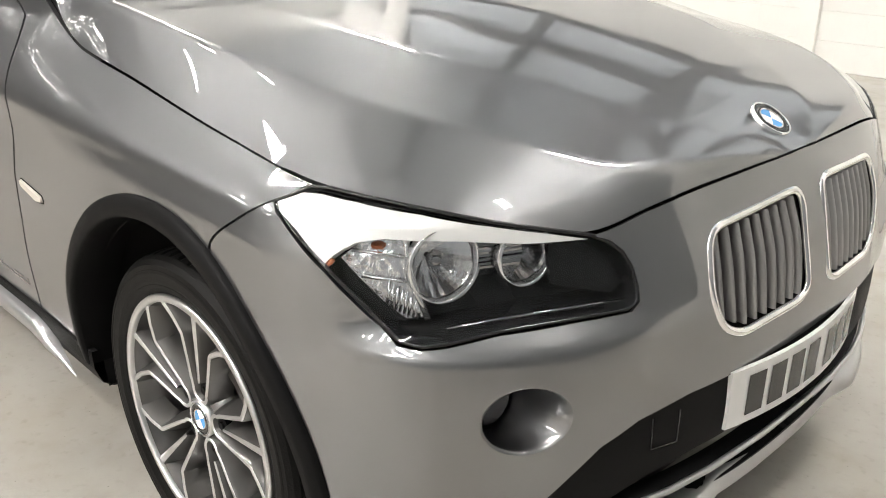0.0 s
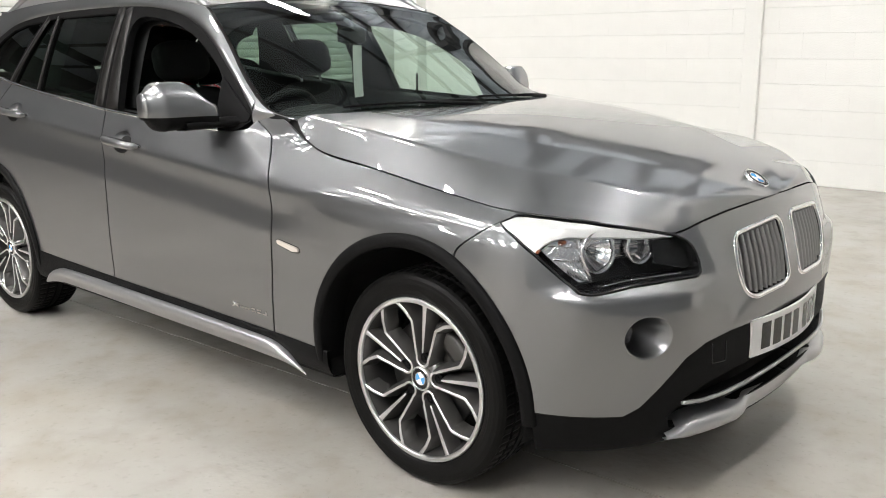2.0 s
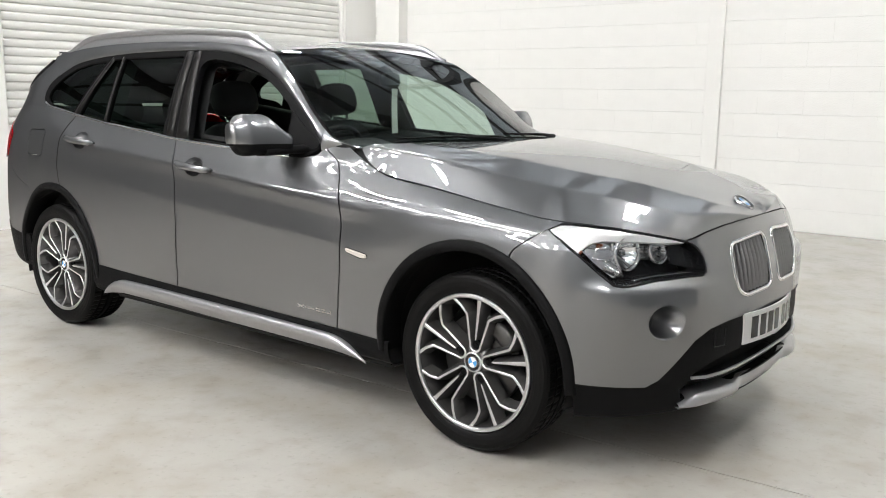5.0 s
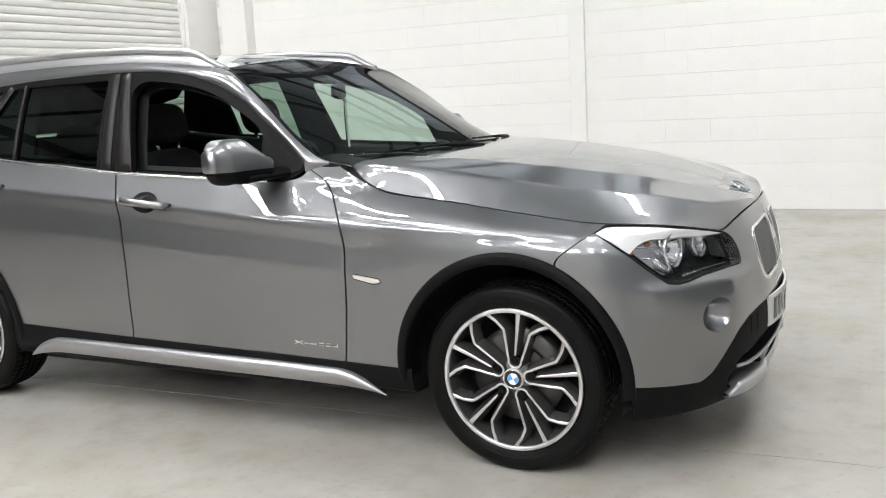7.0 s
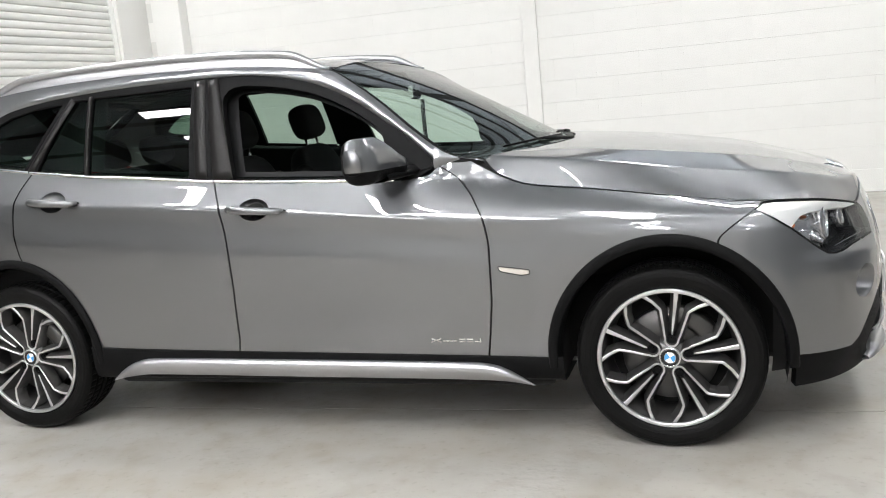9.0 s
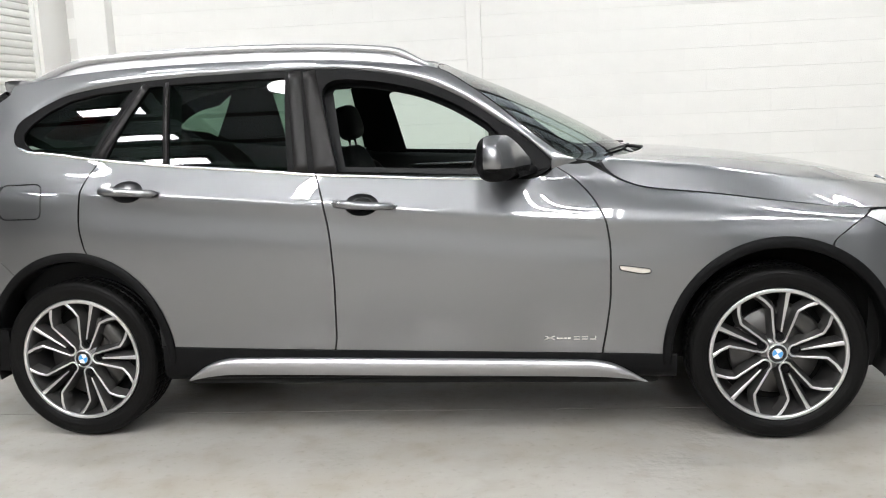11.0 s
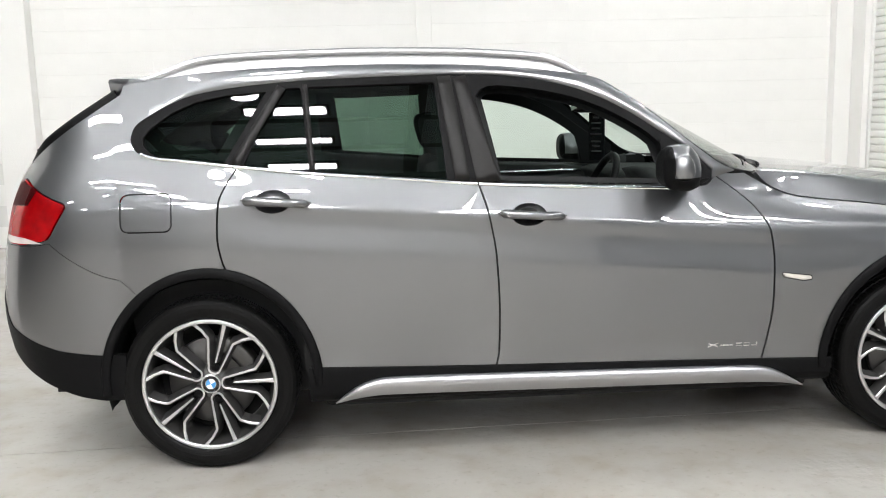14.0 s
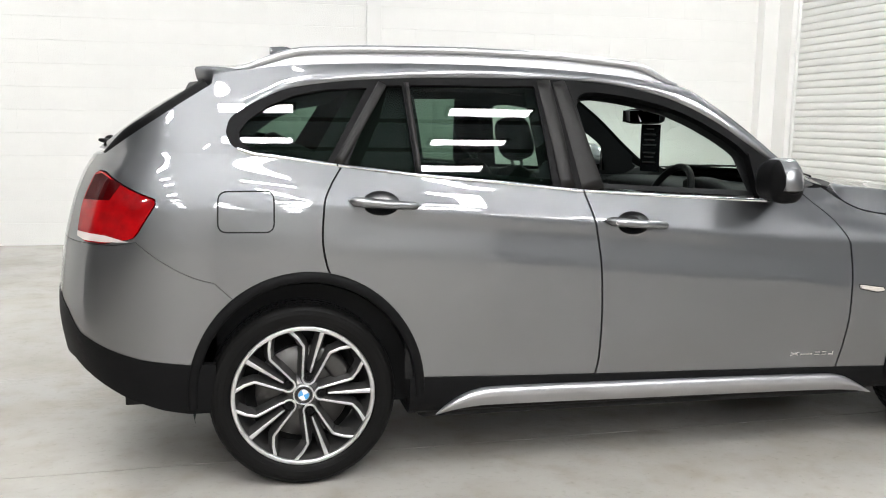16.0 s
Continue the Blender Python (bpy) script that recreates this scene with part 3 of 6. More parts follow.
def u_of(x, z):
    """The skin's u at a given x."""
    if x > 3.0:
        return 3.0 + 1.1 * math.asin(min(1, ((x - 3.0) / (NOSE_X(z) - 3.0)) ** (N_FRONT / 2))) / (math.pi / 2)
    if x < -0.3:
        return -0.3 - 0.8 * math.asin(min(1, ((-0.3 - x) / (-0.3 - TAIL_X(z))) ** (N_TAIL / 2))) / (math.pi / 2)
    return x


def body_y(x, z):
    return skin(u_of(x, z), z)[1]


def arch_poly(cx, cz, rx, rz, grow=0.0, n=72):
    """The wheel opening in (u, z): an ellipse above the hub, straight below it."""
    pts = [(cx + (rx + grow) * math.cos(math.pi * i / n), cz + (rz + grow) * math.sin(math.pi * i / n)) for i in range(n + 1)]
    pts += [(cx - rx - grow, 0.1), (cx + rx + grow, 0.1)]
    return [(u_of(x, z), z) for x, z in pts]


def span(left, right, bottom, top, nu, nv):
    """Rows of (u, z) between two seams and two edges."""
    rows = []
    for i in range(nu + 1):
        s, col = i / nu, []
        for j in range(nv + 1):
            t = j / nv
            x = lerp(left(0.8), right(0.8), s)
            for _ in range(4):
                z = lerp(bottom(x), top(x), t)
                x = lerp(left(z), right(z), s)
            col.append((x, z))
        rows.append(col)
    return rows



def patch(name, rows, mat, parent, side, holes=(), keep=None, out=0.0, rim=0.012, label="", fn=skin):
    """A sheet of the skin as a part, with its rim turned in."""
    bm = sheet(lambda u, z: fn(u, z, out), rows, holes, keep, side)
    bmesh.ops.recalc_face_normals(bm, faces=bm.faces)
    bm.normal_update()
    c = sum(f.normal.dot(f.calc_center_median() - Vector((1.4, 0, 0.5))) for f in bm.faces)
    if c < 0:
        bmesh.ops.reverse_faces(bm, faces=bm.faces)
        bm.normal_update()
    if rim:
        solidify(bm, rim)
    return part(name, bm, mat, parent, label)


def uz_rows(u0, u1, nu, z0, z1, nz):
    return [[(u, lerp(z0(u) if callable(z0) else z0, z1(u) if callable(z1) else z1, j / nz)) for j in range(nz + 1)] for u in steps(u0, u1, nu)]


def yz(*pts):
    """Points given as half width and height on the nose, as (u, z)."""
    return [(u_front(y, z), z) for y, z in pts]


def rounded(pts, r=0.02, n=4):
    """Rounds the corners of a polygon."""
    res = []
    for i in range(len(pts)):
        a, b, c = Vector(pts[i - 1]), Vector(pts[i]), Vector(pts[(i + 1) % len(pts)])
        da, dc = (a - b), (c - b)
        k = min(r, da.length * 0.45, dc.length * 0.45)
        p, q = b + da.normalized() * k, b + dc.normalized() * k
        for j in range(n + 1):
            t = j / n
            w = p * (1 - t) ** 2 + b * 2 * t * (1 - t) + q * t * t
            res.append((w.x, w.y))
    return res


def line_on(pts, out, side, fn=skin):
    return [Vector((p[0], p[1] * side, p[2])) for p in (fn(u, z, out) for u, z in pts)]


def resample(pts, n, closed=False):
    pts = [Vector(p) for p in pts] + ([Vector(pts[0])] if closed else [])
    d = [0]
    for a, b in zip(pts, pts[1:]):
        d.append(d[-1] + (b - a).length)
    res = []
    for k in range(n if closed else n + 1):
        t, i = d[-1] * k / n, 0
        while i < len(d) - 2 and d[i + 1] < t:
            i += 1
        res.append(pts[i].lerp(pts[i + 1], (t - d[i]) / max(1e-9, d[i + 1] - d[i])))
    return res


def loop_tube(bm, pts, radius, sides=8, squash=1.0):
    pts = [Vector(p) for p in pts]
    n, rows = len(pts), []
    c = sum(pts, Vector()) / n
    axis = Vector()
    for i in range(n):
        axis += (pts[i] - c).cross(pts[(i + 1) % n] - c)
    axis.normalize()
    for i in range(n):
        d = (pts[(i + 1) % n] - pts[i - 1]).normalized()
        b = d.cross(axis).normalized()
        rows.append([pts[i] + radius * (math.cos(k * 2 * math.pi / sides) * b + squash * math.sin(k * 2 * math.pi / sides) * axis) for k in range(sides)])
    grid(bm, rows, close_u=True, close_v=True)


def ribbon(bm, pts, width, thick, up):
    """A flat bar with a softly crowned face along points; up(p) gives the face's normal."""
    pts = [Vector(p) for p in pts]
    rows = []
    for i, p in enumerate(pts):
        d = (pts[min(i + 1, len(pts) - 1)] - pts[max(i - 1, 0)]).normalized()
        n = Vector(up(p)).normalized()
        w = d.cross(n).normalized()
        wd = width[i] if isinstance(width, (list, tuple)) else width
        rows.append([p + w * wd / 2, p + w * wd * 0.42 + n * thick * 0.8, p + n * thick, p - w * wd * 0.42 + n * thick * 0.8, p - w * wd / 2])
    vs = grid(bm, rows)
    bm.faces.new(vs[0])
    bm.faces.new(vs[-1][::-1])


# ---- the car: outer panels ----
GAP = 0.0034
FOG_U, FOG_Z = 3.548, 0.555
FOG_POLY = [(FOG_U + 0.071 * math.cos(i * math.pi / 36), FOG_Z + 0.061 * math.sin(i * math.pi / 36)) for i in range(72)]


def nose_skin(u, z, out=0.0):
    """The bumper's skin with the shelf that juts out under the headlamp."""
    shelf = smooth(0.705, 0.655, z) if z > 0.655 else smooth(0.40, 0.645, z)
    return skin(u, z, out + 0.032 * shelf * smooth(3.18, 3.42, u) * (1 - smooth(3.60, 3.84, u)))


LENS = [(3.068, 0.843), (3.105, 0.8575), (3.145, 0.8595), (3.23, 0.857), (3.375, 0.8485), (3.5, 0.8335), (3.6, 0.816), (3.666, 0.802), (3.694, 0.790), (3.713, 0.774), (3.726, 0.750), (3.730, 0.722), (3.729, 0.703),
        (3.716, 0.6955), (3.63, 0.697), (3.51, 0.693), (3.43, 0.683), (3.39, 0.680), (3.355, 0.684), (3.303, 0.716), (3.218, 0.774), (3.14, 0.815)]
LAMP_POLY = [(3.062, 0.846), (3.10, 0.875), (3.42, 0.875), (3.672, 0.86), (3.674, 0.8035), (3.698, 0.795), (3.718, 0.778), (3.731, 0.752), (3.7355, 0.722), (3.735, 0.700),
             (3.720, 0.6895), (3.63, 0.691), (3.51, 0.687), (3.43, 0.677), (3.39, 0.674), (3.350, 0.678), (3.297, 0.711), (3.212, 0.769), (3.134, 0.811)]
INTAKE_LINE = yz((0.235, 0.527), (0.382, 0.523), (0.488, 0.510), (0.553, 0.480), (0.62, 0.406), (0.668, 0.354), (0.705, 0.333), (0.784, 0.338)) + [(3.215, 0.345)]
INTAKE_POLY = [(4.2, 0.527)] + INTAKE_LINE + [(3.0, 0.345), (3.0, 0.15), (4.2, 0.15)]
KIDNEY = rounded([(0.321, 0.778), (0.040, 0.793), (0.040, 0.612), (0.075, 0.598), (0.262, 0.592), (0.312, 0.618), (0.338, 0.69)], 0.035, 5)
KIDNEY_UZ = yz(*KIDNEY)
SLOT = yz((0.0, 0.417), (0.2, 0.414), (0.36, 0.404), (0.46, 0.386), (0.545, 0.352), (0.46, 0.341), (0.30, 0.350), (0.0, 0.364))
GULLET = yz((0.0, 0.347), (0.30, 0.333), (0.46, 0.324), (0.555, 0.334), (0.58, 0.305), (0.565, 0.27), (0.50, 0.265), (0.40, 0.28), (0.28, 0.29), (0.0, 0.298))
TAIL_POLY = rounded([(-0.405, 1.028), (-0.40, 1.012), (-0.455, 0.893), (-0.56, 0.872), (-0.66, 0.872), (-0.72, 0.895), (-0.73, 1.0), (-0.70, 1.112), (-0.645, 1.116)], 0.02, 3)
REAR_LINE = [(-0.16, 0.613), (-0.267, 0.713), (-0.36, 0.80), (-0.452, 0.882), (-0.53, 0.868), (-0.72, 0.868), (-1.2, 0.868)]
REAR_BLACK = [(-0.30, 0.462), (-0.332, 0.463), (-0.44, 0.482), (-0.537, 0.510), (-0.674, 0.555), (-0.752, 0.625), (-0.84, 0.665), (-1.2, 0.675)]
BUMPER_REAR_POLY = REAR_LINE + REAR_BLACK[::-1] + [(-0.16, 0.462)]
BLACK_REAR_POLY = REAR_BLACK + [(-1.2, 0.45), (-0.75, 0.45), (-0.62, 0.39), (-0.52, 0.345), (-0.40, 0.300), (-0.335, 0.284), (-0.30, 0.284)]
FUEL = rounded([(-0.283, 1.055), (-0.093, 1.058), (-0.094, 0.915), (-0.286, 0.914)], 0.035, 6)


def grow(poly, d):
    c = Vector((sum(p[0] for p in poly) / len(poly), sum(p[1] for p in poly) / len(poly)))
    res = []
    for i in range(len(poly)):
        a, b = Vector(poly[i - 1]), Vector(poly[(i + 1) % len(poly)])
        t = (b - a).normalized()
        n = Vector((t.y, -t.x))
        if n.dot(Vector(poly[i]) - c) < 0:
            n = -n
        res.append((poly[i][0] + n.x * d, poly[i][1] + n.y * d))
    return res


REAR_ARCH, FRONT_ARCH = arch_poly(*ARCH_REAR, grow=-0.012), arch_poly(*ARCH_FRONT, grow=-0.012)


def arch_trim(side, cx, cz, rx, rz, w_top, w_side, name):
    """The black rounded moulding round a wheel opening."""
    bm = bmesh.new()
    rows = []
    n = 64
    for i in range(-4, n + 5):
        if 0 <= i <= n:
            c, s = math.cos(math.pi * i / n), math.sin(math.pi * i / n)
            drop = 0.0
        else:
            c, s = (1.0, 0.0) if i < 0 else (-1.0, 0.0)
            drop = (-i if i < 0 else i - n) * 0.0105
        row = []
        w = lerp(w_side, w_top, abs(s))
        for f, o in ((1.0, -0.004), (1.0, 0.006), (0.88, 0.011), (0.5, 0.013), (0.12, 0.012), (0.0, 0.004), (0.0, -0.05), (-0.15, -0.09)):
            x, z = cx + (rx - w + w * f) * c, cz + (rz - w + w * f) * s - drop
            row.append((x, (body_y(x, max(0.25, z)) + o) * side, z))
        rows.append(row)
    grid(bm, rows)
    return part(name, bm, BLACK_PLASTIC, car, "matt black plastic wheel arch moulding")


def wheel_liner(side, cx):
    bm = bmesh.new()
    rows = []
    for i in range(33):
        a = math.pi * (i / 32 * 1.16 - 0.08)
        rows.append([(cx + r * math.cos(a), y * side, 0.34 + r * math.sin(a)) for r, y in ((0.392, 0.85), (0.40, 0.80), (0.40, 0.52), (0.02, 0.50))])
    grid(bm, rows)
    part("wheel_liner", bm, DARK, car, "dark felt wheel arch liner")


def cup_poly(x0, x1, z0, z1):
    return [((x0 + x1) / 2 - 0.012 + 0.066 * math.cos(a), (z0 + z1) / 2 - 0.001 + 0.042 * math.sin(a)) for a in [i * math.pi / 18 for i in range(36)]]


HANDLE_FRONT, HANDLE_REAR = (1.106, 1.347, 0.947, 0.929), (0.163, 0.403, 1.023, 1.006)


def door_handle(side, x0, x1, z0, z1, parent, lock):
    """A grip bar over a dark finger cup."""
    cx, cz = (x0 + x1) / 2, (z0 + z1) / 2
    cup = cup_poly(x0, x1, z0, z1)
    rows = uz_rows(cx - 0.1, cx + 0.09, 36, cz - 0.05, cz + 0.05, 20)
    def cup_skin(u, z, out=0.0):
        r = min(1.0, math.hypot((u - cx + 0.012) / 0.066, (z - cz + 0.001) / 0.042))
        return skin(u, z, -0.0005 - 0.026 * (1 - r ** 2.5))
    patch("handle_cup", rows, PAINT, parent, side, keep=cup, rim=0, fn=cup_skin, label="grey painted recess behind the handle")
    bm = bmesh.new()
    pts, rad = [], []
    for t in steps(0, 1, 16):
        x, z = lerp(x0, x1, t), lerp(z0, z1, t)
        lift = 0.030 * min(1.0, math.sin(math.pi * min(1, max(0, t))) ** 0.5 * 1.1) + 0.006
        pts.append((x, (body_y(x, z) + lift) * side, z))
        rad.append(0.0185 * min(1.0, 0.40 + 1.6 * math.sin(math.pi * t) ** 0.6) * (1.0 - 0.22 * t))
    tube(bm, pts, rad, 14, squash=0.95)
    grip = part("door_handle", bm, PAINT, parent)
    # black outline where the grip meets the door
    bm = bmesh.new()
    tube(bm, [(lerp(x0 - 0.008, x1 + 0.008, t), (body_y(lerp(x0, x1, t), lerp(z0, z1, t)) + 0.001) * side, lerp(z0, z1, t)) for t in steps(0, 1, 16)],
         [0.026 * min(1.0, 0.25 + 1.6 * math.sin(math.pi * t) ** 0.6) * (1.0 - 0.2 * t) for t in steps(0, 1, 16)], 14, squash=0.35)
    part("handle_seal", bm, GLOSS_BLACK, parent)
    if lock:
        t = 0.13
        x, z = lerp(x0, x1, t), lerp(z0, z1, t)
        bm = bmesh.new()
        bmesh.ops.create_cone(bm, cap_ends=True, segments=20, radius1=0.0105, radius2=0.0095, depth=0.006, matrix=pose(x, (body_y(x, z) + 0.0395) * side, z, 90 * -side))
        part("lock_cylinder", bm, CHROME, parent, "chrome key lock")


BELT_TIP = spline((-0.254, 1.257), (-0.251, 1.239), (-0.243, 1.221), (-0.226, 1.203), (-0.20, 1.191), (-0.175, 1.183), (-0.145, 1.176))


def belt(x):
    return TOP_Z(x) + 0.004 if x > -0.145 else BELT_TIP(x)


def belt_strip(side, x0, x1, parent):
    bm = bmesh.new()
    rows = []
    for x in steps(x0, x1, 30):
        z = belt(x)
        y = green_y(x, z)
        rows.append([(x, (y + o) * side, z + dz) for o, dz in ((0.0, -0.008), (0.006, -0.006), (0.007, 0.0), (0.005, 0.005), (-0.004, 0.006))])
    grid(bm, rows)
    part("belt_strip", bm, CHROME, parent, "bright chrome strip below the windows")


DLO_TOP = spline((-0.252, 1.260), (-0.245, 1.286), (-0.230, 1.306), (-0.205, 1.324), (-0.133, 1.366), (-0.035, 1.406), (0.107, 1.43), (0.247, 1.444), (0.522, 1.458), (0.883, 1.463), (1.083, 1.458), (1.237, 1.443),
                 (1.411, 1.406), (1.519, 1.365), (1.627, 1.308), (1.734, 1.236), (1.841, 1.160), (1.94, 1.07))
ROOF_EDGE = spline((-0.42, 1.425), (-0.2, 1.468), (0.0, 1.492), (0.3, 1.507), (0.6, 1.511), (0.95, 1.504), (1.18, 1.489), (1.36, 1.468), (1.5, 1.446), (1.628, 1.374), (1.739, 1.293), (1.80, 1.242), (1.851, 1.199), (1.92, 1.145), (1.98, 1.100), (2.02, 1.081), (2.06, 1.071), (2.12, 1.060))
ROOF_MID = spline((-0.42, 1.486), (0.0, 1.538), (0.4, 1.553), (0.9, 1.548), (1.2, 1.527), (1.42, 1.496))


def tail_glass(s, t):
    """The tailgate window: s from its top to its foot, t across."""
    k = 1 - t * t
    top = Vector((-0.300 - 0.03 * k, t * (green_y(-0.33, 1.43) - 0.012), 1.432 + 0.03 * k))
    foot = Vector(skin(lerp(-1.1, -0.69, abs(t) ** 1.3), 1.172, -0.012))
    foot.y *= 1 if t >= 0 else -1
    foot.z += 0.012
    return tuple(top.lerp(foot, s) + Vector((-0.012, 0, 0.012)) * math.sin(math.pi * s))


def green(x, z, out=0.0):
    return (x, green_y(x, z) + out, z)


DLO = [(x, DLO_TOP(x) + 0.002) for x in steps(-0.252, -0.10, 22) + steps(-0.08, 1.94, 84)] + [(1.93, 1.045)] + [(x, belt(x) - 0.002) for x in steps(1.9, -0.11, 84) + steps(-0.125, -0.2535, 18)]
WIN_FRONT = [(1.116, belt(1.116)), (1.765, belt(1.765)), (1.738, 1.185)] + [(x, DLO_TOP(x) - 0.036) for x in steps(1.70, 1.13, 16)] + [(1.085, 1.416), (1.060, 1.405), (1.044, 1.385), (1.040, 1.36)]
WIN_REAR = rounded([(0.428, belt(0.428)), (0.917, belt(0.917)), (0.884, 1.437), (0.400, 1.430)], 0.012, 3)
WIN_LIGHT = rounded([(0.158, belt(0.158)), (0.404, belt(0.404)), (0.374, 1.428), (0.290, 1.424)], 0.012, 3)
WIN_QUARTER = [(-0.145, belt(-0.145) + 0.006), (0.0, belt(0.0)), (0.088, belt(0.088)), (0.245, 1.416), (0.10, 1.406), (-0.02, 1.382), (-0.11, 1.342), (-0.18, 1.292), (-0.208, 1.255), (-0.208, 1.230), (-0.19, 1.207)]

for side in (-1, 1):
    # wing, doors, quarter panel, bumpers
    wing = patch("front_wing", span(lambda z: SEAM_DOOR(z) + GAP, lambda z: SEAM_WING(z) - GAP, lambda x: SILL_Z(x) - 0.01, lambda x: TOP_Z(x) if x < 3.0 else TOP_FRONT(x), 66, 56), PAINT, car, side, holes=[FRONT_ARCH])
    front_door = patch("front_door", span(lambda z: SEAM_MID(z) + GAP, lambda z: SEAM_DOOR(z) - GAP, lambda x: SILL_Z(x) - 0.01, TOP_Z, 60, 56), PAINT, car, side, holes=[cup_poly(*HANDLE_FRONT)])
    rear_door = patch("rear_door", span(lambda z: SEAM_REAR(z) + GAP, lambda z: SEAM_MID(z) - GAP, lambda x: SILL_Z(x) - 0.01, TOP_Z, 64, 56), PAINT, car, side, holes=[REAR_ARCH, cup_poly(*HANDLE_REAR)])
    door_hole = [(SEAM_REAR(z) - GAP, z) for z in steps(0.70, 1.142, 24)] + [(0.16, 1.16), (0.2, 1.3), (0.5, 1.3), (0.5, 0.7)]
    quarter = patch("rear_quarter_panel", uz_rows(-1.1, 0.17, 140, 0.26, TOP_Z, 100), PAINT, car, side,
                    holes=[REAR_ARCH, door_hole, TAIL_POLY, grow(BUMPER_REAR_POLY, 0.002), grow(BLACK_REAR_POLY, 0.001), FUEL, [(-0.29, 0.47), (-1.3, 0.47), (-1.3, 0.2), (-0.29, 0.2)]], rim=0)
    patch("fuel_flap", uz_rows(-0.31, -0.07, 26, 0.89, 1.08, 20), PAINT, quarter, side, keep=grow(FUEL, -0.0048), rim=0.008)
    patch("rear_bumper", uz_rows(-1.1, -0.24, 64, 0.44, 0.90, 40), PAINT, car, side, keep=BUMPER_REAR_POLY, holes=[REAR_ARCH], rim=0.008)
    patch("lower_rear_bumper", uz_rows(-1.1, -0.29, 60, 0.27, 0.70, 36), BLACK_PLASTIC, car, side, keep=BLACK_REAR_POLY, out=0.003, rim=0.03, label="matt black lower rear bumper")
    patch("front_bumper", span(lambda z: SEAM_WING(z) + GAP, lambda z: 4.1, lambda x: 0.30, TOP_FRONT, 150, 84), PAINT, car, side,
          holes=[FRONT_ARCH, LAMP_POLY, INTAKE_POLY, KIDNEY_UZ, FOG_POLY], rim=0.008, fn=nose_skin)
    lower = patch("lower_front_bumper", uz_rows(3.08, 4.1, 110, 0.225, 0.545, 44), BLACK_PLASTIC, car, side, keep=grow(INTAKE_POLY, -0.001), holes=[FRONT_ARCH, SLOT, GULLET], out=-0.004, rim=0.03,
                  label="matt black lower front bumper with an intake slot")
    # dark structure behind the seams
    patch("inner_shell", uz_rows(0.36, 2.36, 60, lambda x: SILL_Z(x) - 0.02, lambda x: TOP_Z(x) - 0.004, 30), DARK, car, side, out=-0.02, rim=0)
    patch("inner_nose", uz_rows(3.16, 4.1, 50, 0.24, lambda u: TOP_FRONT(u) - 0.02, 30), DARK, car, side, out=-0.14, rim=0)
    arch_trim(side, *ARCH_REAR, 0.038, 0.034, "wheel_arch_moulding")
    arch_trim(side, *ARCH_FRONT, 0.042, 0.034, "wheel_arch_moulding")
    for cx in (0.01, 2.76):
        wheel_liner(side, cx)
    # sill cladding with the bright strip
    bm = bmesh.new()
    rows = []
    for x in steps(0.375, 2.39, 80):
        zt = SILL_Z(x) - 0.006
        y = body_y(x, zt)
        rows.append([(x, (y + o) * side, z) for o, z in ((-0.01, zt), (0.003, zt), (0.004, zt - 0.006), (0.002, 0.30), (-0.012, 0.262), (-0.035, 0.246), (-0.10, 0.24), (-0.3, 0.235))])
    grid(bm, rows)
    sill = part("sill_cladding", bm, BLACK_PLASTIC, car, "matt black plastic sill cladding")
    STRIP_TOP = spline((0.47, 0.250), (0.50, 0.275), (0.555, 0.312), (0.605, 0.332), (0.66, 0.342), (0.75, 0.3435), (1.385, 0.336), (2.0, 0.325), (2.08, 0.3225), (2.14, 0.312), (2.20, 0.285), (2.28, 0.238))
    STRIP_LOW = spline((0.47, 0.246), (0.55, 0.262), (0.66, 0.272), (1.385, 0.264), (2.08, 0.254), (2.2, 0.247), (2.28, 0.234))
    bm = bmesh.new()
    rows = []
    for x in steps(0.47, 2.28, 120):
        a, b = STRIP_TOP(x), STRIP_LOW(x)
        y = body_y(x, SILL_Z(x)) + 0.004
        k = min(1.0, (a - b) / 0.05)
        rows.append([(x, (y + o * k) * side, lerp(a, b, t)) for t, o in ((0.0, -0.006), (0.02, 0.012), (0.12, 0.021), (0.38, 0.024), (0.5, 0.021), (0.75, 0.010), (1.0, -0.004))])
    grid(bm, rows)
    part("sill_strip", bm, SILVER, sill, "satin silver strip on the sill")
    # handles
    door_handle(side, *HANDLE_FRONT, front_door, True)
    door_handle(side, *HANDLE_REAR, rear_door, False)
    belt_strip(side, 1.034, 1.79, front_door)
    belt_strip(side, 0.128, 1.029, rear_door)
    belt_strip(side, -0.215, 0.122, quarter)
    # side repeater
    bm = bmesh.new()
    pts = rounded([(2.178, 0.686), (2.292, 0.671), (2.294, 0.657), (2.262, 0.653), (2.185, 0.669)], 0.008, 3)
    top = [bm.verts.new((x, (body_y(x, z) + 0.006) * side, z)) for x, z in grow(pts, -0.003)]
    low = [bm.verts.new((x, (body_y(x, z) - 0.001) * side, z)) for x, z in pts]
    bm.faces.new(top)
    for i in range(len(top)):
        bm.faces.new([low[i - 1], low[i], top[i], top[i - 1]])
    lamp = part("side_indicator", bm, LENS_WHITE, wing, "small clear and amber side indicator", soft=False)
    bm = bmesh.new()
    loop_tube(bm, [Vector((x, (body_y(x, z) + 0.0005) * side, z)) for x, z in grow(pts, 0.001)], 0.0014, 6)
    part("indicator_seal", bm, SATIN_BLACK, lamp)
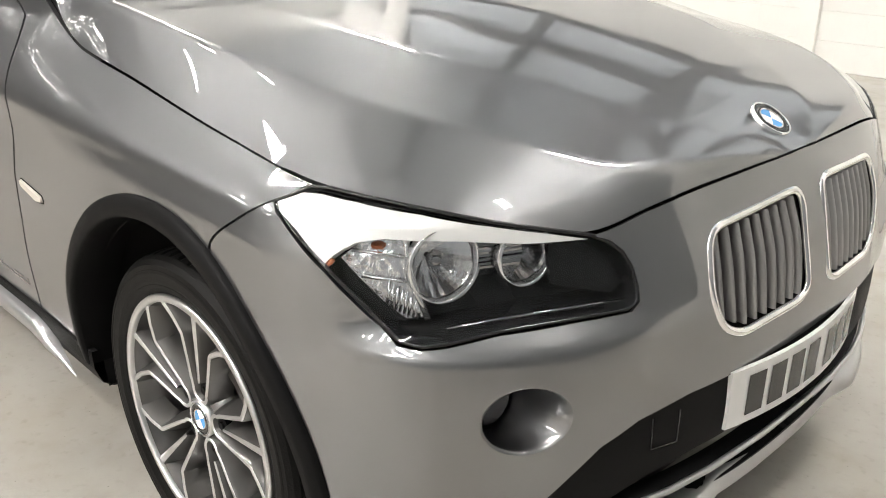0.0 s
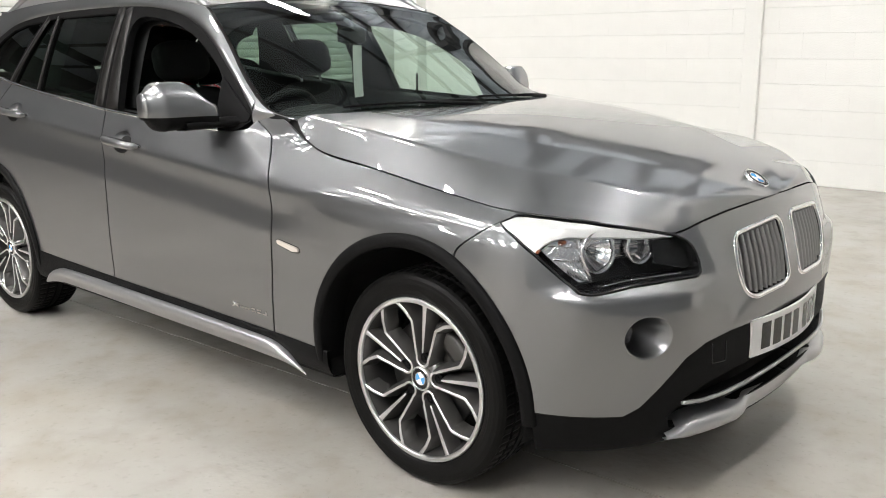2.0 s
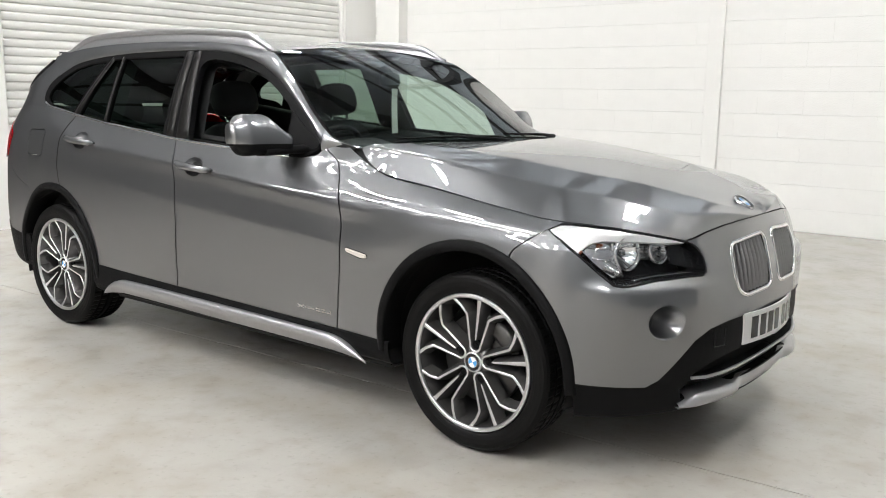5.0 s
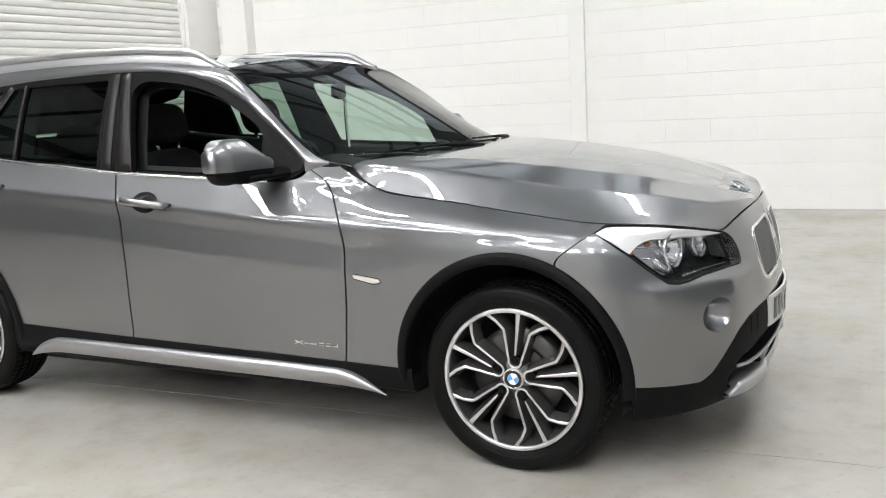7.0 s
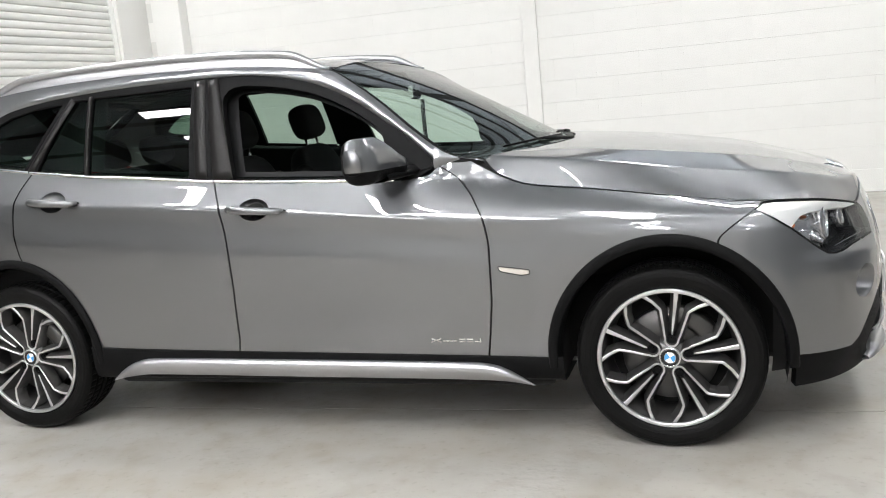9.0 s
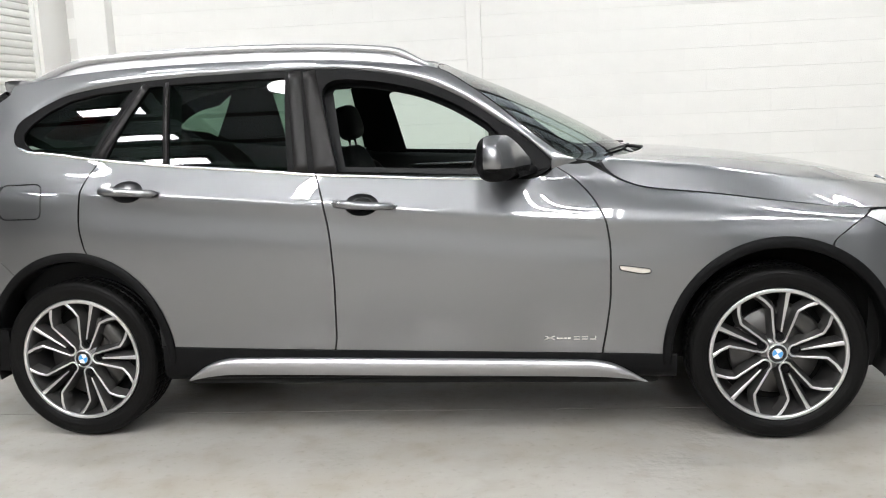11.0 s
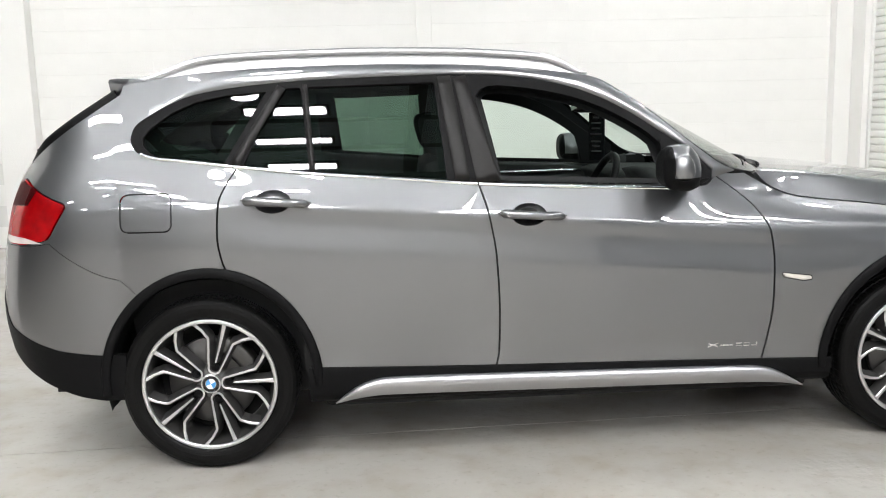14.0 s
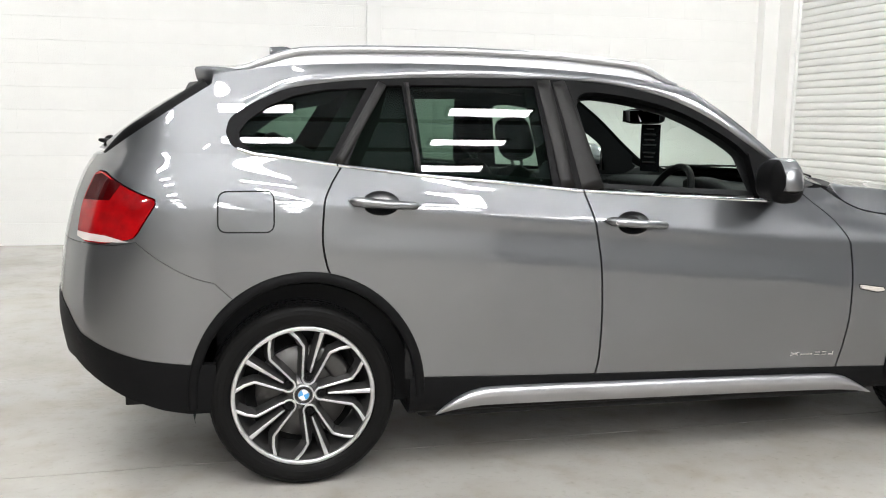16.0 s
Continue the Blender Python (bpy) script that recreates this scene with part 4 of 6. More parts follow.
    # badge on the front door: a slanted cross and plain bars
    for x0, x1, zl, zr, h in ((0.0, 0.040, 0.0, 0.014, 0.0045), (0.002, 0.038, 0.014, 0.0, 0.0045), (0.046, 0.056, 0.004, 0.004, 0.006), (0.059, 0.069, 0.004, 0.004, 0.006), (0.072, 0.084, 0.004, 0.004, 0.006), (0.087, 0.098, 0.004, 0.004, 0.006),
                              (0.110, 0.132, 0.001, 0.001, 0.004), (0.110, 0.132, 0.011, 0.011, 0.004), (0.140, 0.162, 0.001, 0.001, 0.004), (0.140, 0.162, 0.011, 0.011, 0.004), (0.170, 0.192, 0.001, 0.001, 0.004), (0.188, 0.193, 0.0, 0.0, 0.016)):
        bm = bmesh.new()
        if side > 0:
            x0, x1, zl, zr = 0.194 - x1, 0.194 - x0, zr, zl
        grid(bm, [[(x, (body_y(x, z) + 0.0035) * side, z) for z in (zb, zb + h)] for x, zb in ((1.898 + x0, 0.402 + zl), (1.898 + x1, 0.402 + zr))])
        solidify(bm, 0.004)
        part("badge_bar", bm, CHROME_SOFT, front_door, "small chrome badge bar", soft=False)

    # glasshouse frame, panes
    def win(name, poly, mat, parent, out, label=""):
        xs, zs = [p[0] for p in poly], [p[1] for p in poly]
        patch(name, uz_rows(min(xs) - 0.01, max(xs) + 0.01, 40, min(zs) - 0.01, max(zs) + 0.01, 24), mat, parent, side, keep=poly, out=out, rim=0, fn=green, label=label)
    rows = uz_rows(-0.28, 1.97, 200, 0.99, 1.48, 44)
    rear_part = [(-0.3, 0.9), (-0.3, 1.6), (0.9495, 1.6), (0.9495, 1.451), (1.0155, 1.054), (1.03, 0.9)]
    front_part = [(0.9545, 1.6), (0.9545, 1.451), (1.0205, 1.054), (1.035, 0.9), (2.2, 0.9), (2.2, 1.6)]
    patch("rear_window_frame", rows, SATIN_BLACK, rear_door, side, keep=DLO, holes=[front_part, WIN_REAR, WIN_LIGHT, WIN_QUARTER], out=-0.003, rim=0.02, fn=green, label="satin black window surround")
    patch("front_window_frame", rows, SATIN_BLACK, front_door, side, keep=DLO, holes=[rear_part, WIN_FRONT], out=-0.003, rim=0.03, fn=green, label="satin black window surround")
    win("rear_door_glass", grow(WIN_REAR, 0.006), PRIVACY, rear_door, -0.012, "dark green tinted glass")
    win("rear_quarterlight", grow(WIN_LIGHT, 0.006), PRIVACY, rear_door, -0.012, "dark green tinted glass")
    win("quarter_window", grow(WIN_QUARTER, 0.006), PRIVACY, quarter, -0.012, "dark green tinted glass")
    if side > 0:
        win("front_door_glass", grow(WIN_FRONT, 0.006), GLASS, front_door, -0.012, "green tinted glass")
    # soft black seal beads that stand out at the pillars
    for a, b, w in (((0.302, 1.432), (0.128, 1.146), 0.034), ((0.389, 1.438), (0.418, 1.110), 0.017), ((0.921, 1.458), (0.974, 1.064), 0.054), ((0.982, 1.456), (1.072, 1.056), 0.05)):
        bm = bmesh.new()
        pts = [green(lerp(a[0], b[0], t), lerp(a[1], b[1], t), 0.0) for t in steps(0, 1, 12)]
        ribbon(bm, [(p[0], p[1] * side, p[2]) for p in pts], w if b[0] < 1.0 else [lerp(0.05, 0.088, t) for t in steps(0, 1, 12)], 0.004, lambda p: (0, side, 0.45))
        part("pillar_trim", bm, PILLAR_TRIM, rear_door if b[0] < 1.0 else front_door, "satin black pillar trim")
    # inner pillars and rails, seen through the glass
    inner_holes = [grow(WIN_FRONT, -0.03), grow(WIN_REAR, -0.024), grow(WIN_QUARTER, -0.05)]
    patch("inner_trim", uz_rows(-0.26, 1.93, 120, 1.0, 1.47, 30), DASH, car, side, keep=grow(DLO, -0.012), holes=inner_holes, out=-0.075, rim=0, fn=green, label="dark grey inner pillar trim")

    # painted roof side and pillars round the windows
    bm = bmesh.new()
    rows = []
    for x in steps(-0.192, 1.94, 120):
        zt = max(ROOF_EDGE(x + 0.006 * smooth(1.4, 1.6, x)), DLO_TOP(x) + 0.03)
        rows.append([(x, (green_y(x, z) - 0.006 * (1 - smooth(0, 0.15, t)) + 0.010 * math.sin(math.pi * t) * smooth(-0.18, 0.1, x)) * side, z) for t, z in ((t, lerp(DLO_TOP(x), zt, t)) for t in steps(0, 1, 8))])
    grid(bm, rows)
    part("roof_side", bm, PAINT, car)
    bm = bmesh.new()
    grid(bm, [[(x, (green_y(x, z) - 0.016) * side, z) for z in steps(DLO_TOP(x) - 0.035, max(ROOF_EDGE(x + 0.006 * smooth(1.4, 1.6, x)), DLO_TOP(x) + 0.03) - 0.012, 5)] for x in steps(1.05, 1.93, 40)])
    part("pillar_lining", bm, DASH, car, "dark grey lining of the front pillar")
    bm = bmesh.new()
    rows = []
    for x in steps(1.937, 2.118, 30):
        z0, z1 = TOP_Z(x) - 0.001, max(TOP_Z(x) + 0.002, ROOF_EDGE(x + 0.006) + 0.003)
        y0, y1 = skin(x, z0)[1], green_y(min(x, 2.11), z1) - 0.002
        rows.append([(x, (lerp(y0, y1, t) + 0.010 * math.sin(math.pi * t) * (1 - smooth(1.94, 2.07, x))) * side, lerp(z0, z1, t)) for t in steps(0, 1, 8)])
    grid(bm, rows)
    part("pillar_base", bm, PAINT, car)
    def pillar_skin(x, z, out=0.0):
        zt = TOP_Z(x)
        base = body_y(x, min(z, zt))
        if z <= zt:
            return (x, base, z)
        q = z - zt
        far = 1 - smooth(-0.45, -0.25, x)
        lean = (base - body_y(x, zt - 0.012)) / 0.012
        return (x, base + green_y(x, z) - green_y(x, zt) + (green_y(x, zt) - base) * smooth(0.0, 0.09, q) * (1 - far) + (lean + 0.448) * far * 0.05 * (1 - math.exp(-q / 0.05)), z)
    bm = sheet(pillar_skin, [[(x, lerp(TOP_Z(x) - 0.0005, (1.175 + (x + 0.665) * 0.665 if x < -0.30 else ROOF_EDGE(x)), j / 30)) for j in range(31)] for x in steps(-0.665, -0.19, 60)], holes=[DLO], flip=side)
    part("rear_pillar", bm, PAINT, car)
    bm = bmesh.new()
    grid(bm, [[(x, pillar_skin(x, z)[1] * side, z) for z in steps(TOP_Z(x) - 0.001, belt(x) + 0.001, 3)] for x in steps(-0.193, -0.12, 12)])
    part("pillar_foot", bm, PAINT, car)
    # black edge of the tailgate window beside the pillar
    bm = bmesh.new()
    rows = []
    for k in steps(0, 0.93, 24):
        x0, z0 = lerp(-0.675, -0.285, k), lerp(1.170, 1.428, k)
        p = Vector(pillar_skin(x0, z0)) - Vector((0, 0.003, 0))
        w = 0.030 * smooth(-0.15, 0.3, k)
        n = Vector((-0.55, 0, 0.83))
        rows.append([(v[0], v[1] * side, v[2]) for v in (p - n * 0.008, p, p + n * w * 0.6 - Vector((0, 0.004, 0)), p + n * w - Vector((0, 0.014, 0)), p + n * w * 0.7 - Vector((0, 0.06, 0)))])
    grid(bm, rows)
    part("tailgate_edge", bm, SATIN_BLACK, car, "black edge of the tailgate window")
    # roof rail
    bm = bmesh.new()
    pts, rad = [], []
    for t in steps(0, 1, 60):
        x = lerp(-0.24, 1.485, t)
        lift = 0.046 * min(smooth(0, 0.16, t), smooth(0, 0.10, 1 - t)) + 0.004
        z = ROOF_EDGE(x)
        pts.append((x, (green_y(x, z) - 0.022) * side, z + lift))
        rad.append(lerp(0.010, 0.0165, min(smooth(0, 0.1, t), smooth(0, 0.08, 1 - t))))
    tube(bm, pts, rad, 12, squash=0.95)
    rail = part("roof_rail", bm, SILVER, car, "satin silver roof rail")
    bm = bmesh.new()
    rows = []
    for t in steps(0, 1, 60):
        x = lerp(-0.24, 1.485, t)
        z = ROOF_EDGE(x)
        y = green_y(x, z) - 0.022
        lift = 0.046 * min(smooth(0, 0.16, t), smooth(0, 0.10, 1 - t)) + 0.004
        rows.append([(x, (y + 0.006) * side, z - 0.01), (x, (y + 0.006) * side, z + lift), (x, (y - 0.006) * side, z + lift), (x, (y - 0.006) * side, z - 0.01)])
    grid(bm, rows)
    part("rail_web", bm, SILVER, rail)

# ---- bonnet ----
HOOD_C = spline((1.9, 1.085), (2.2, 1.082), (2.45, 1.070), (2.7, 1.046), (2.95, 1.008), (3.2, 0.953), (3.4, 0.886), (3.44, 0.866), (3.466, 0.8495))


FOLD_IN = spline((0.0, 0.70), (0.2, 0.655), (0.375, 0.595), (0.516, 0.541), (0.592, 0.500), (0.691, 0.466), (0.795, 0.478), (0.9, 0.56), (1.0, 0.63))
FOLD_OUT = spline((0.0, 0.945), (0.1, 0.93), (0.212, 0.91), (0.29, 0.89), (0.352, 0.866), (0.406, 0.846), (0.459, 0.829), (0.53, 0.810), (0.65, 0.806), (0.746, 0.83), (0.823, 0.885), (0.9, 0.93), (1.0, 0.95))


def fold(t, r1, r2, d1, d2, w, lip):
    """Drop of the bonnet across its half width: a flat centre, a sloping panel and a steep shoulder with a turned-down lip, creased between."""
    def flat(q):
        q = abs(q)
        if q < r1:
            return d1 * (q / r1) ** 1.7
        if q < r2:
            return d1 + (d2 - d1) * (q - r1) / (r2 - r1)
        k = min(1.0, (q - r2) / (1 - r2))
        return d2 + (1 - d2) * lerp(k ** 1.1, 0.72 * k / 0.78 if k < 0.78 else 0.72 + 0.28 * (k - 0.78) / 0.22, lip)
    if t > 0.992:
        return flat(t)
    w = min(w, 1 - t)
    return sum(flat(t + w * k / 4) * (5 - abs(k)) for k in range(-4, 5)) / 25


CORNER = [spline((2.125, a), (2.14, b), (2.165, c), (2.20, d), (2.25, e)) for a, b, c, d, e in ((2.126, 2.142, 2.167, 2.201, 2.25), (0.742, 0.748, 0.754, 0.760, 0.7675), (1.060, 1.036, 1.011, 0.990, 0.969))]


def hood(s, t):
    """s from the cowl to the nose, t from the middle to the edge."""
    u = lerp(2.125, 4.06, s)
    e = skin(u, TOP_FRONT(u) + 0.001, -0.005 * smooth(3.0, 3.3, u)) if u > 3.0 else (u, EDGE_Y(u), EDGE_Z(u)) if u > 2.25 else tuple(f(u) for f in CORNER)
    xm = lerp(2.34, 3.466, s ** 0.92)
    x = lerp(xm, e[0], t ** 2.0)
    y = e[1] * t
    w = lerp(0.014, 0.05, smooth(0.6, 0.95, s))
    return (x, y, lerp(HOOD_C(xm), e[2], fold(t, FOLD_IN(s), FOLD_OUT(s), lerp(0.02, 0.10, smooth(0, 0.45, s)), lerp(0.10, 0.38, smooth(0, 0.45, s)), w, smooth(0.45, 0.6, s) * (1 - smooth(0.75, 0.9, s)))))


bm = bmesh.new()
ts = steps(-1, 1, 260)
grid(bm, [[(p[0], p[1] * (1 if t >= 0 else -1), p[2]) for t in ts for p in [hood(s, abs(t) * 0.9965)]] for s in [0.16 * (k / 24) ** 1.3 for k in range(24)] + steps(0.16, 0.9995, 90)])
bm.normal_update()
if sum(f.normal.z for f in bm.faces) < 0:
    bmesh.ops.reverse_faces(bm, faces=bm.faces)
    bm.normal_update()
solidify(bm, 0.018)
bonnet = part("bonnet", bm, PAINT, car)


def roundel(name, m, r, parent):
    """A round badge: dark ring, bright edge, blue and white quarters."""
    ring = None
    for nm, mat, r0, r1, h in (("badge_ring", GLOSS_BLACK, r * 0.60, r * 0.95, 0.0035), ("badge_edge", CHROME, r * 0.93, r, 0.005), ("badge_inner_edge", CHROME, r * 0.57, r * 0.62, 0.0045)):
        bm = bmesh.new()
        n = 36
        rows = [[m @ Vector((rr * math.cos(i * 2 * math.pi / n), rr * math.sin(i * 2 * math.pi / n), zz)) for i in range(n)] for rr, zz in ((r1, -0.004), (r1, h), (r0, h), (r0, -0.004))]
        grid(bm, rows, close_v=True)
        part(nm, bm, mat, parent)
    for q in range(4):
        bm = bmesh.new()
        c = bm.verts.new(m @ Vector((0, 0, 0.0035)))
        a = [bm.verts.new(m @ Vector((r * 0.58 * math.cos((q + i / 8) * math.pi / 2), r * 0.58 * math.sin((q + i / 8) * math.pi / 2), 0.003))) for i in range(9)]
        for i in range(8):
            bm.faces.new([c, a[i], a[i + 1]])
        part("badge_quarter", bm, BADGE_BLUE if q % 2 else BADGE_WHITE, parent)


roundel("bonnet_badge", Matrix.Translation((3.402, 0, 0.889)) @ pose(0, 0, 0, 0, 33, 0) @ pose(0, 0, 0, 0, 0, 45), 0.041, bonnet)


# ---- roof, screens ----
def roof_z(x, y):
    return lerp(ROOF_MID(x), ROOF_EDGE(x), abs(y) ** 2.4)


bm = bmesh.new()
grid(bm, [[(x + 0.035 * (1 - abs(y) ** 2) * smooth(1.3, 1.5, x) * -1, y * green_y(x, ROOF_EDGE(x)), roof_z(x, y) - 0.012 * smooth(1.38, 1.5, x) * (1 - y * y)) for y in steps(-1, 1, 40)] for x in steps(-0.29, 1.5, 90)])
part("roof", bm, PAINT, car)
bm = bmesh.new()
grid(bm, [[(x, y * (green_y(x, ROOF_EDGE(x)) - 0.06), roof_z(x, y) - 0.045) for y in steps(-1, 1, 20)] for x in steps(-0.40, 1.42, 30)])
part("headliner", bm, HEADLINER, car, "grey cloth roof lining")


def screen(s, t):
    xe = lerp(1.505, 2.112, s)
    ze = ROOF_EDGE(xe)
    ye = green_y(xe, ze) - 0.004
    xm, zm = lerp(1.44, 2.33, s), lerp(1.494, 1.052, s)
    k = abs(t) ** 2.2
    return (lerp(xm, xe, k), t * ye, lerp(zm, ze, k) + 0.022 * math.sin(math.pi * s) * (1 - k))


bm = bmesh.new()
grid(bm, [[screen(s, t * 0.994) for t in steps(-1, 1, 40)] for s in steps(0.012, 0.99, 30)])
windscreen = part("windscreen", bm, GLASS, car, "green tinted windscreen")
# black seal and printed border
bm = bmesh.new()
for t in (-1, 1):
    grid(bm, [[tuple(Vector(screen(s, t)) + Vector((-0.035, 0.004 * t, -0.022)))] + [screen(s, t * k) for k in (1.004, 0.994, 0.988)] for s in steps(0, 1, 30)])
for s0, s1 in ((0.0, 0.022), (0.93, 1.0)):
    grid(bm, [[tuple(Vector(screen(s, t)) + Vector((0, 0, -0.003))) for t in steps(-1, 1, 40)] for s in steps(s0, s1, 4)])
part("screen_border", bm, SATIN_BLACK, windscreen, "black border of the windscreen")

# black cowl between screen and bonnet, wipers
bm = bmesh.new()
rows = []
for t in steps(-1, 1, 40):
    a, b = Vector(screen(0.97, t * 0.97)), Vector(hood(0.0, min(0.99, abs(t))))
    b.y *= 1 if t >= 0 else -1
    rows.append([a + Vector((0, 0, -0.01)), a.lerp(b, 0.4) + Vector((0, 0, -0.04)), b + Vector((0, 0, -0.035)), b + Vector((0.06, 0, -0.05))])
grid(bm, rows)
part("cowl", bm, BLACK_PLASTIC, car, "matt black cowl below the windscreen")
for y0, y1, s0 in ((0.56, 0.05, 0.955), (0.02, -0.52, 0.945)):
    bm = bmesh.new()
    pts = [Vector(screen(lerp(s0, s0 - 0.035, abs(k) ** 0.8), lerp(y0, y1, k) / 0.70)) + Vector((0.006, 0, 0.008)) for k in steps(0, 1, 14)]
    tube(bm, pts, [0.007 - 0.003 * k for k in steps(0, 1, 14)], 6)
    part("wiper_blade", bm, SATIN_BLACK, car, "black wiper blade")
    bm = bmesh.new()
    p0 = Vector(screen(0.985, y0 / 0.72)) + Vector((0.02, 0, -0.012))
    tube(bm, [p0, p0.lerp(pts[7], 0.15) + Vector((0.02, 0, 0.02)), p0.lerp(pts[7], 0.6) + Vector((0.01, 0, 0.012)), pts[7]], [0.012, 0.010, 0.007, 0.005], 8)
    part("wiper_arm", bm, SATIN_BLACK, car, "black wiper arm")
    bm = bmesh.new()
    bmesh.ops.create_uvsphere(bm, u_segments=12, v_segments=8, radius=0.02, matrix=Matrix.Translation(p0))
    part("wiper_pivot", bm, SATIN_BLACK, car)

# tailgate window, spoiler, fin, rear wiper foot
bm = bmesh.new()
grid(bm, [[tail_glass(k, t) for t in steps(-1, 1, 30)] for k in steps(0, 1, 16)])
part("tailgate_window", bm, GLOSS_BLACK, car, "dark tailgate window")
bm = bmesh.new()
rows = []
for t in steps(-1, 1, 40):
    k = 1 - t * t
    w = 0.632
    lift = 0.035 * k
    rows.append([(-0.17, t * w * 1.01, 1.470 + lift), (-0.26, t * w, 1.476 + lift), (-0.330 + 0.012 * k, t * w * 0.975, 1.479 + lift * 0.9), (-0.356 + 0.012 * k, t * w * 0.955, 1.477 + lift * 0.8), (-0.361 + 0.012 * k, t * w * 0.952, 1.468 + lift * 0.8),
                 (-0.355 + 0.012 * k, t * w * 0.955, 1.440 + lift * 0.7), (-0.338 + 0.012 * k, t * w * 1.02, 1.402 + lift * 0.9), (-0.305, t * w * 1.045, 1.388 + lift * 0.9), (-0.2, t * w * 1.02, 1.42 + lift * 0.5)])
vs = grid(bm, rows)
bm.faces.new(vs[0])
bm.faces.new(vs[-1][::-1])
part("roof_spoiler", bm, PAINT, car)
bm = bmesh.new()
rows = []
for t in steps(0, 1, 12):
    x = lerp(0.13, -0.085, t)
    h = 0.068 * smooth(0, 0.75, t) + 0.004
    w = 0.006 + 0.022 * (1 - (2 * t - 1.2) ** 2 / 1.5)
    z = roof_z(x, 0) - 0.004
    rows.append([(x, -w, z), (x, -w * 0.6, z + h * 0.7), (x, 0, z + h), (x, w * 0.6, z + h * 0.7), (x, w, z)])
vs = grid(bm, rows)
bm.faces.new(vs[-1])
part("roof_fin", bm, PAINT, car)
bm = bmesh.new()
tube(bm, [(-0.735, 0.0, 1.195), (-0.745, -0.10, 1.20), (-0.715, -0.42, 1.212)], [0.014, 0.010, 0.006], 8)
bmesh.ops.create_uvsphere(bm, u_segments=14, v_segments=8, radius=0.026, matrix=Matrix.Translation((-0.735, -0.03, 1.197)))
part("rear_wiper", bm, SATIN_BLACK, car, "black rear wiper")
# tailgate top edge below the window
bm = bmesh.new()
for side in (-1, 1):
    rows = []
    for u in steps(-1.1, -0.60, 30):
        z = TOP_Z(u)
        a, c = Vector(skin(u, z - 0.001)), Vector(skin(u, z, -0.03))
        rows.append([(v.x, v.y * side, v.z) for v in (a, a.lerp(c, 0.2) + Vector((0, 0, 0.005)), a.lerp(c, 0.5) + Vector((0, 0, 0.008)), c + Vector((0, 0, 0.006)))])
    grid(bm, rows)
part("tailgate_top", bm, PAINT, car)

# ---- grilles, plate, lower nose ----
for side in (-1, 1):
    bm = bmesh.new()
    loop_tube(bm, resample(line_on(KIDNEY_UZ, -0.001, side, nose_skin), 80, True), 0.0078, 10, 0.8)
    surround = part("grille_surround", bm, CHROME, car, "chrome surround of the kidney grille")
    patch("grille_backing", uz_rows(3.68, 4.1, 40, 0.58, 0.80, 24), DARK, surround, side, keep=grow(KIDNEY_UZ, 0.004), out=-0.055, rim=0)
    zc = 0.69
    for k in range(9):
        y = lerp(0.066, 0.302, k / 8)
        zt = lerp(0.782, 0.772, k / 8) - 0.002
        zb = lerp(0.606, 0.615 if k > 6 else 0.602, k / 8)
        bm = bmesh.new()
        rows = []
        for z in steps(zb, zt, 14):
            row = []
            for dy, o in ((-0.004, -0.045), (-0.007, -0.018), (-0.005, -0.006), (0.0, -0.002), (0.005, -0.006), (0.007, -0.018), (0.004, -0.045)):
                yy = y + dy + 0.010 * math.sin(math.pi * (z - zb) / (zt - zb)) * (k - 4) / 8
                p = skin(u_front(max(0.002, yy), z), z, o)
                row.append((p[0], p[1] * side, p[2]))
            rows.append(row)
        grid(bm, rows)
        part("grille_bar", bm, GRILLE, surround, "satin grey vertical grille bar")
    # bright lip of the slot, silver skid plate
    bm = bmesh.new()
    lip = [(4.1, 0.360)] + yz((0.15, 0.356), (0.30, 0.347), (0.40, 0.340), (0.48, 0.339), (0.548, 0.347))
    pts = resample(line_on(lip, 0.004, side), 40)
    tube(bm, pts, 0.006, 8)
    part("slot_lip", bm, SILVER, lower, "thin bright lip under the intake slot")

bm = bmesh.new()
rows = []
for t in steps(-1, 1, 80):
    y = abs(t) * 0.575
    wing_k = smooth(0.40, 0.56, abs(t))
    tip = smooth(0.88, 1.0, abs(t))
    row = []
    for z, o in ((0.296, -0.05), (lerp(0.296, 0.286, wing_k), lerp(-0.012, 0.006, wing_k)), (lerp(0.285, 0.276, wing_k), lerp(0.0, 0.024, wing_k)), (lerp(0.262, 0.256, wing_k), lerp(0.006, 0.034, wing_k)),
                 (0.240, lerp(0.0, 0.026, wing_k)), (0.228, -0.012), (0.226, -0.09)):
        z2 = lerp(z, 0.243 + (z - 0.243) * 0.3, tip)
        p = skin(u_front(max(0.0, y), z2), z2, o - 0.01 * tip)
        row.append((p[0], p[1] * (1 if t >= 0 else -1), p[2]))
    rows.append(row)
grid(bm, rows)
part("skid_plate", bm, SILVER, car, "satin silver skid plate under the nose")
bm = bmesh.new()
box(bm, (3.34, -0.47, 0.24), (3.40, 0.47, 0.45))
part("intake_backing", bm, DARK, car)
# towing eye cover
for pts in ([(0.455, 0.497), (0.455, 0.44), (0.40, 0.437), (0.40, 0.497)],):
    bm = bmesh.new()
    tube(bm, line_on(yz(*pts), -0.003, -1), 0.0018, 6)
    part("towing_eye_cover", bm, GLOSS_BLACK, car, "outline of the towing eye cover")

# number plate with plain bars for its characters
plate = new("number_plate")
plate.parent = car
plate.matrix_basis = pose(3.563, -0.025, 0.474)
tagged(plate, "white number plate with dark characters")


def plate_x(y):
    return -0.055 * (y / 0.26) ** 2 * 0.6


bm = bmesh.new()
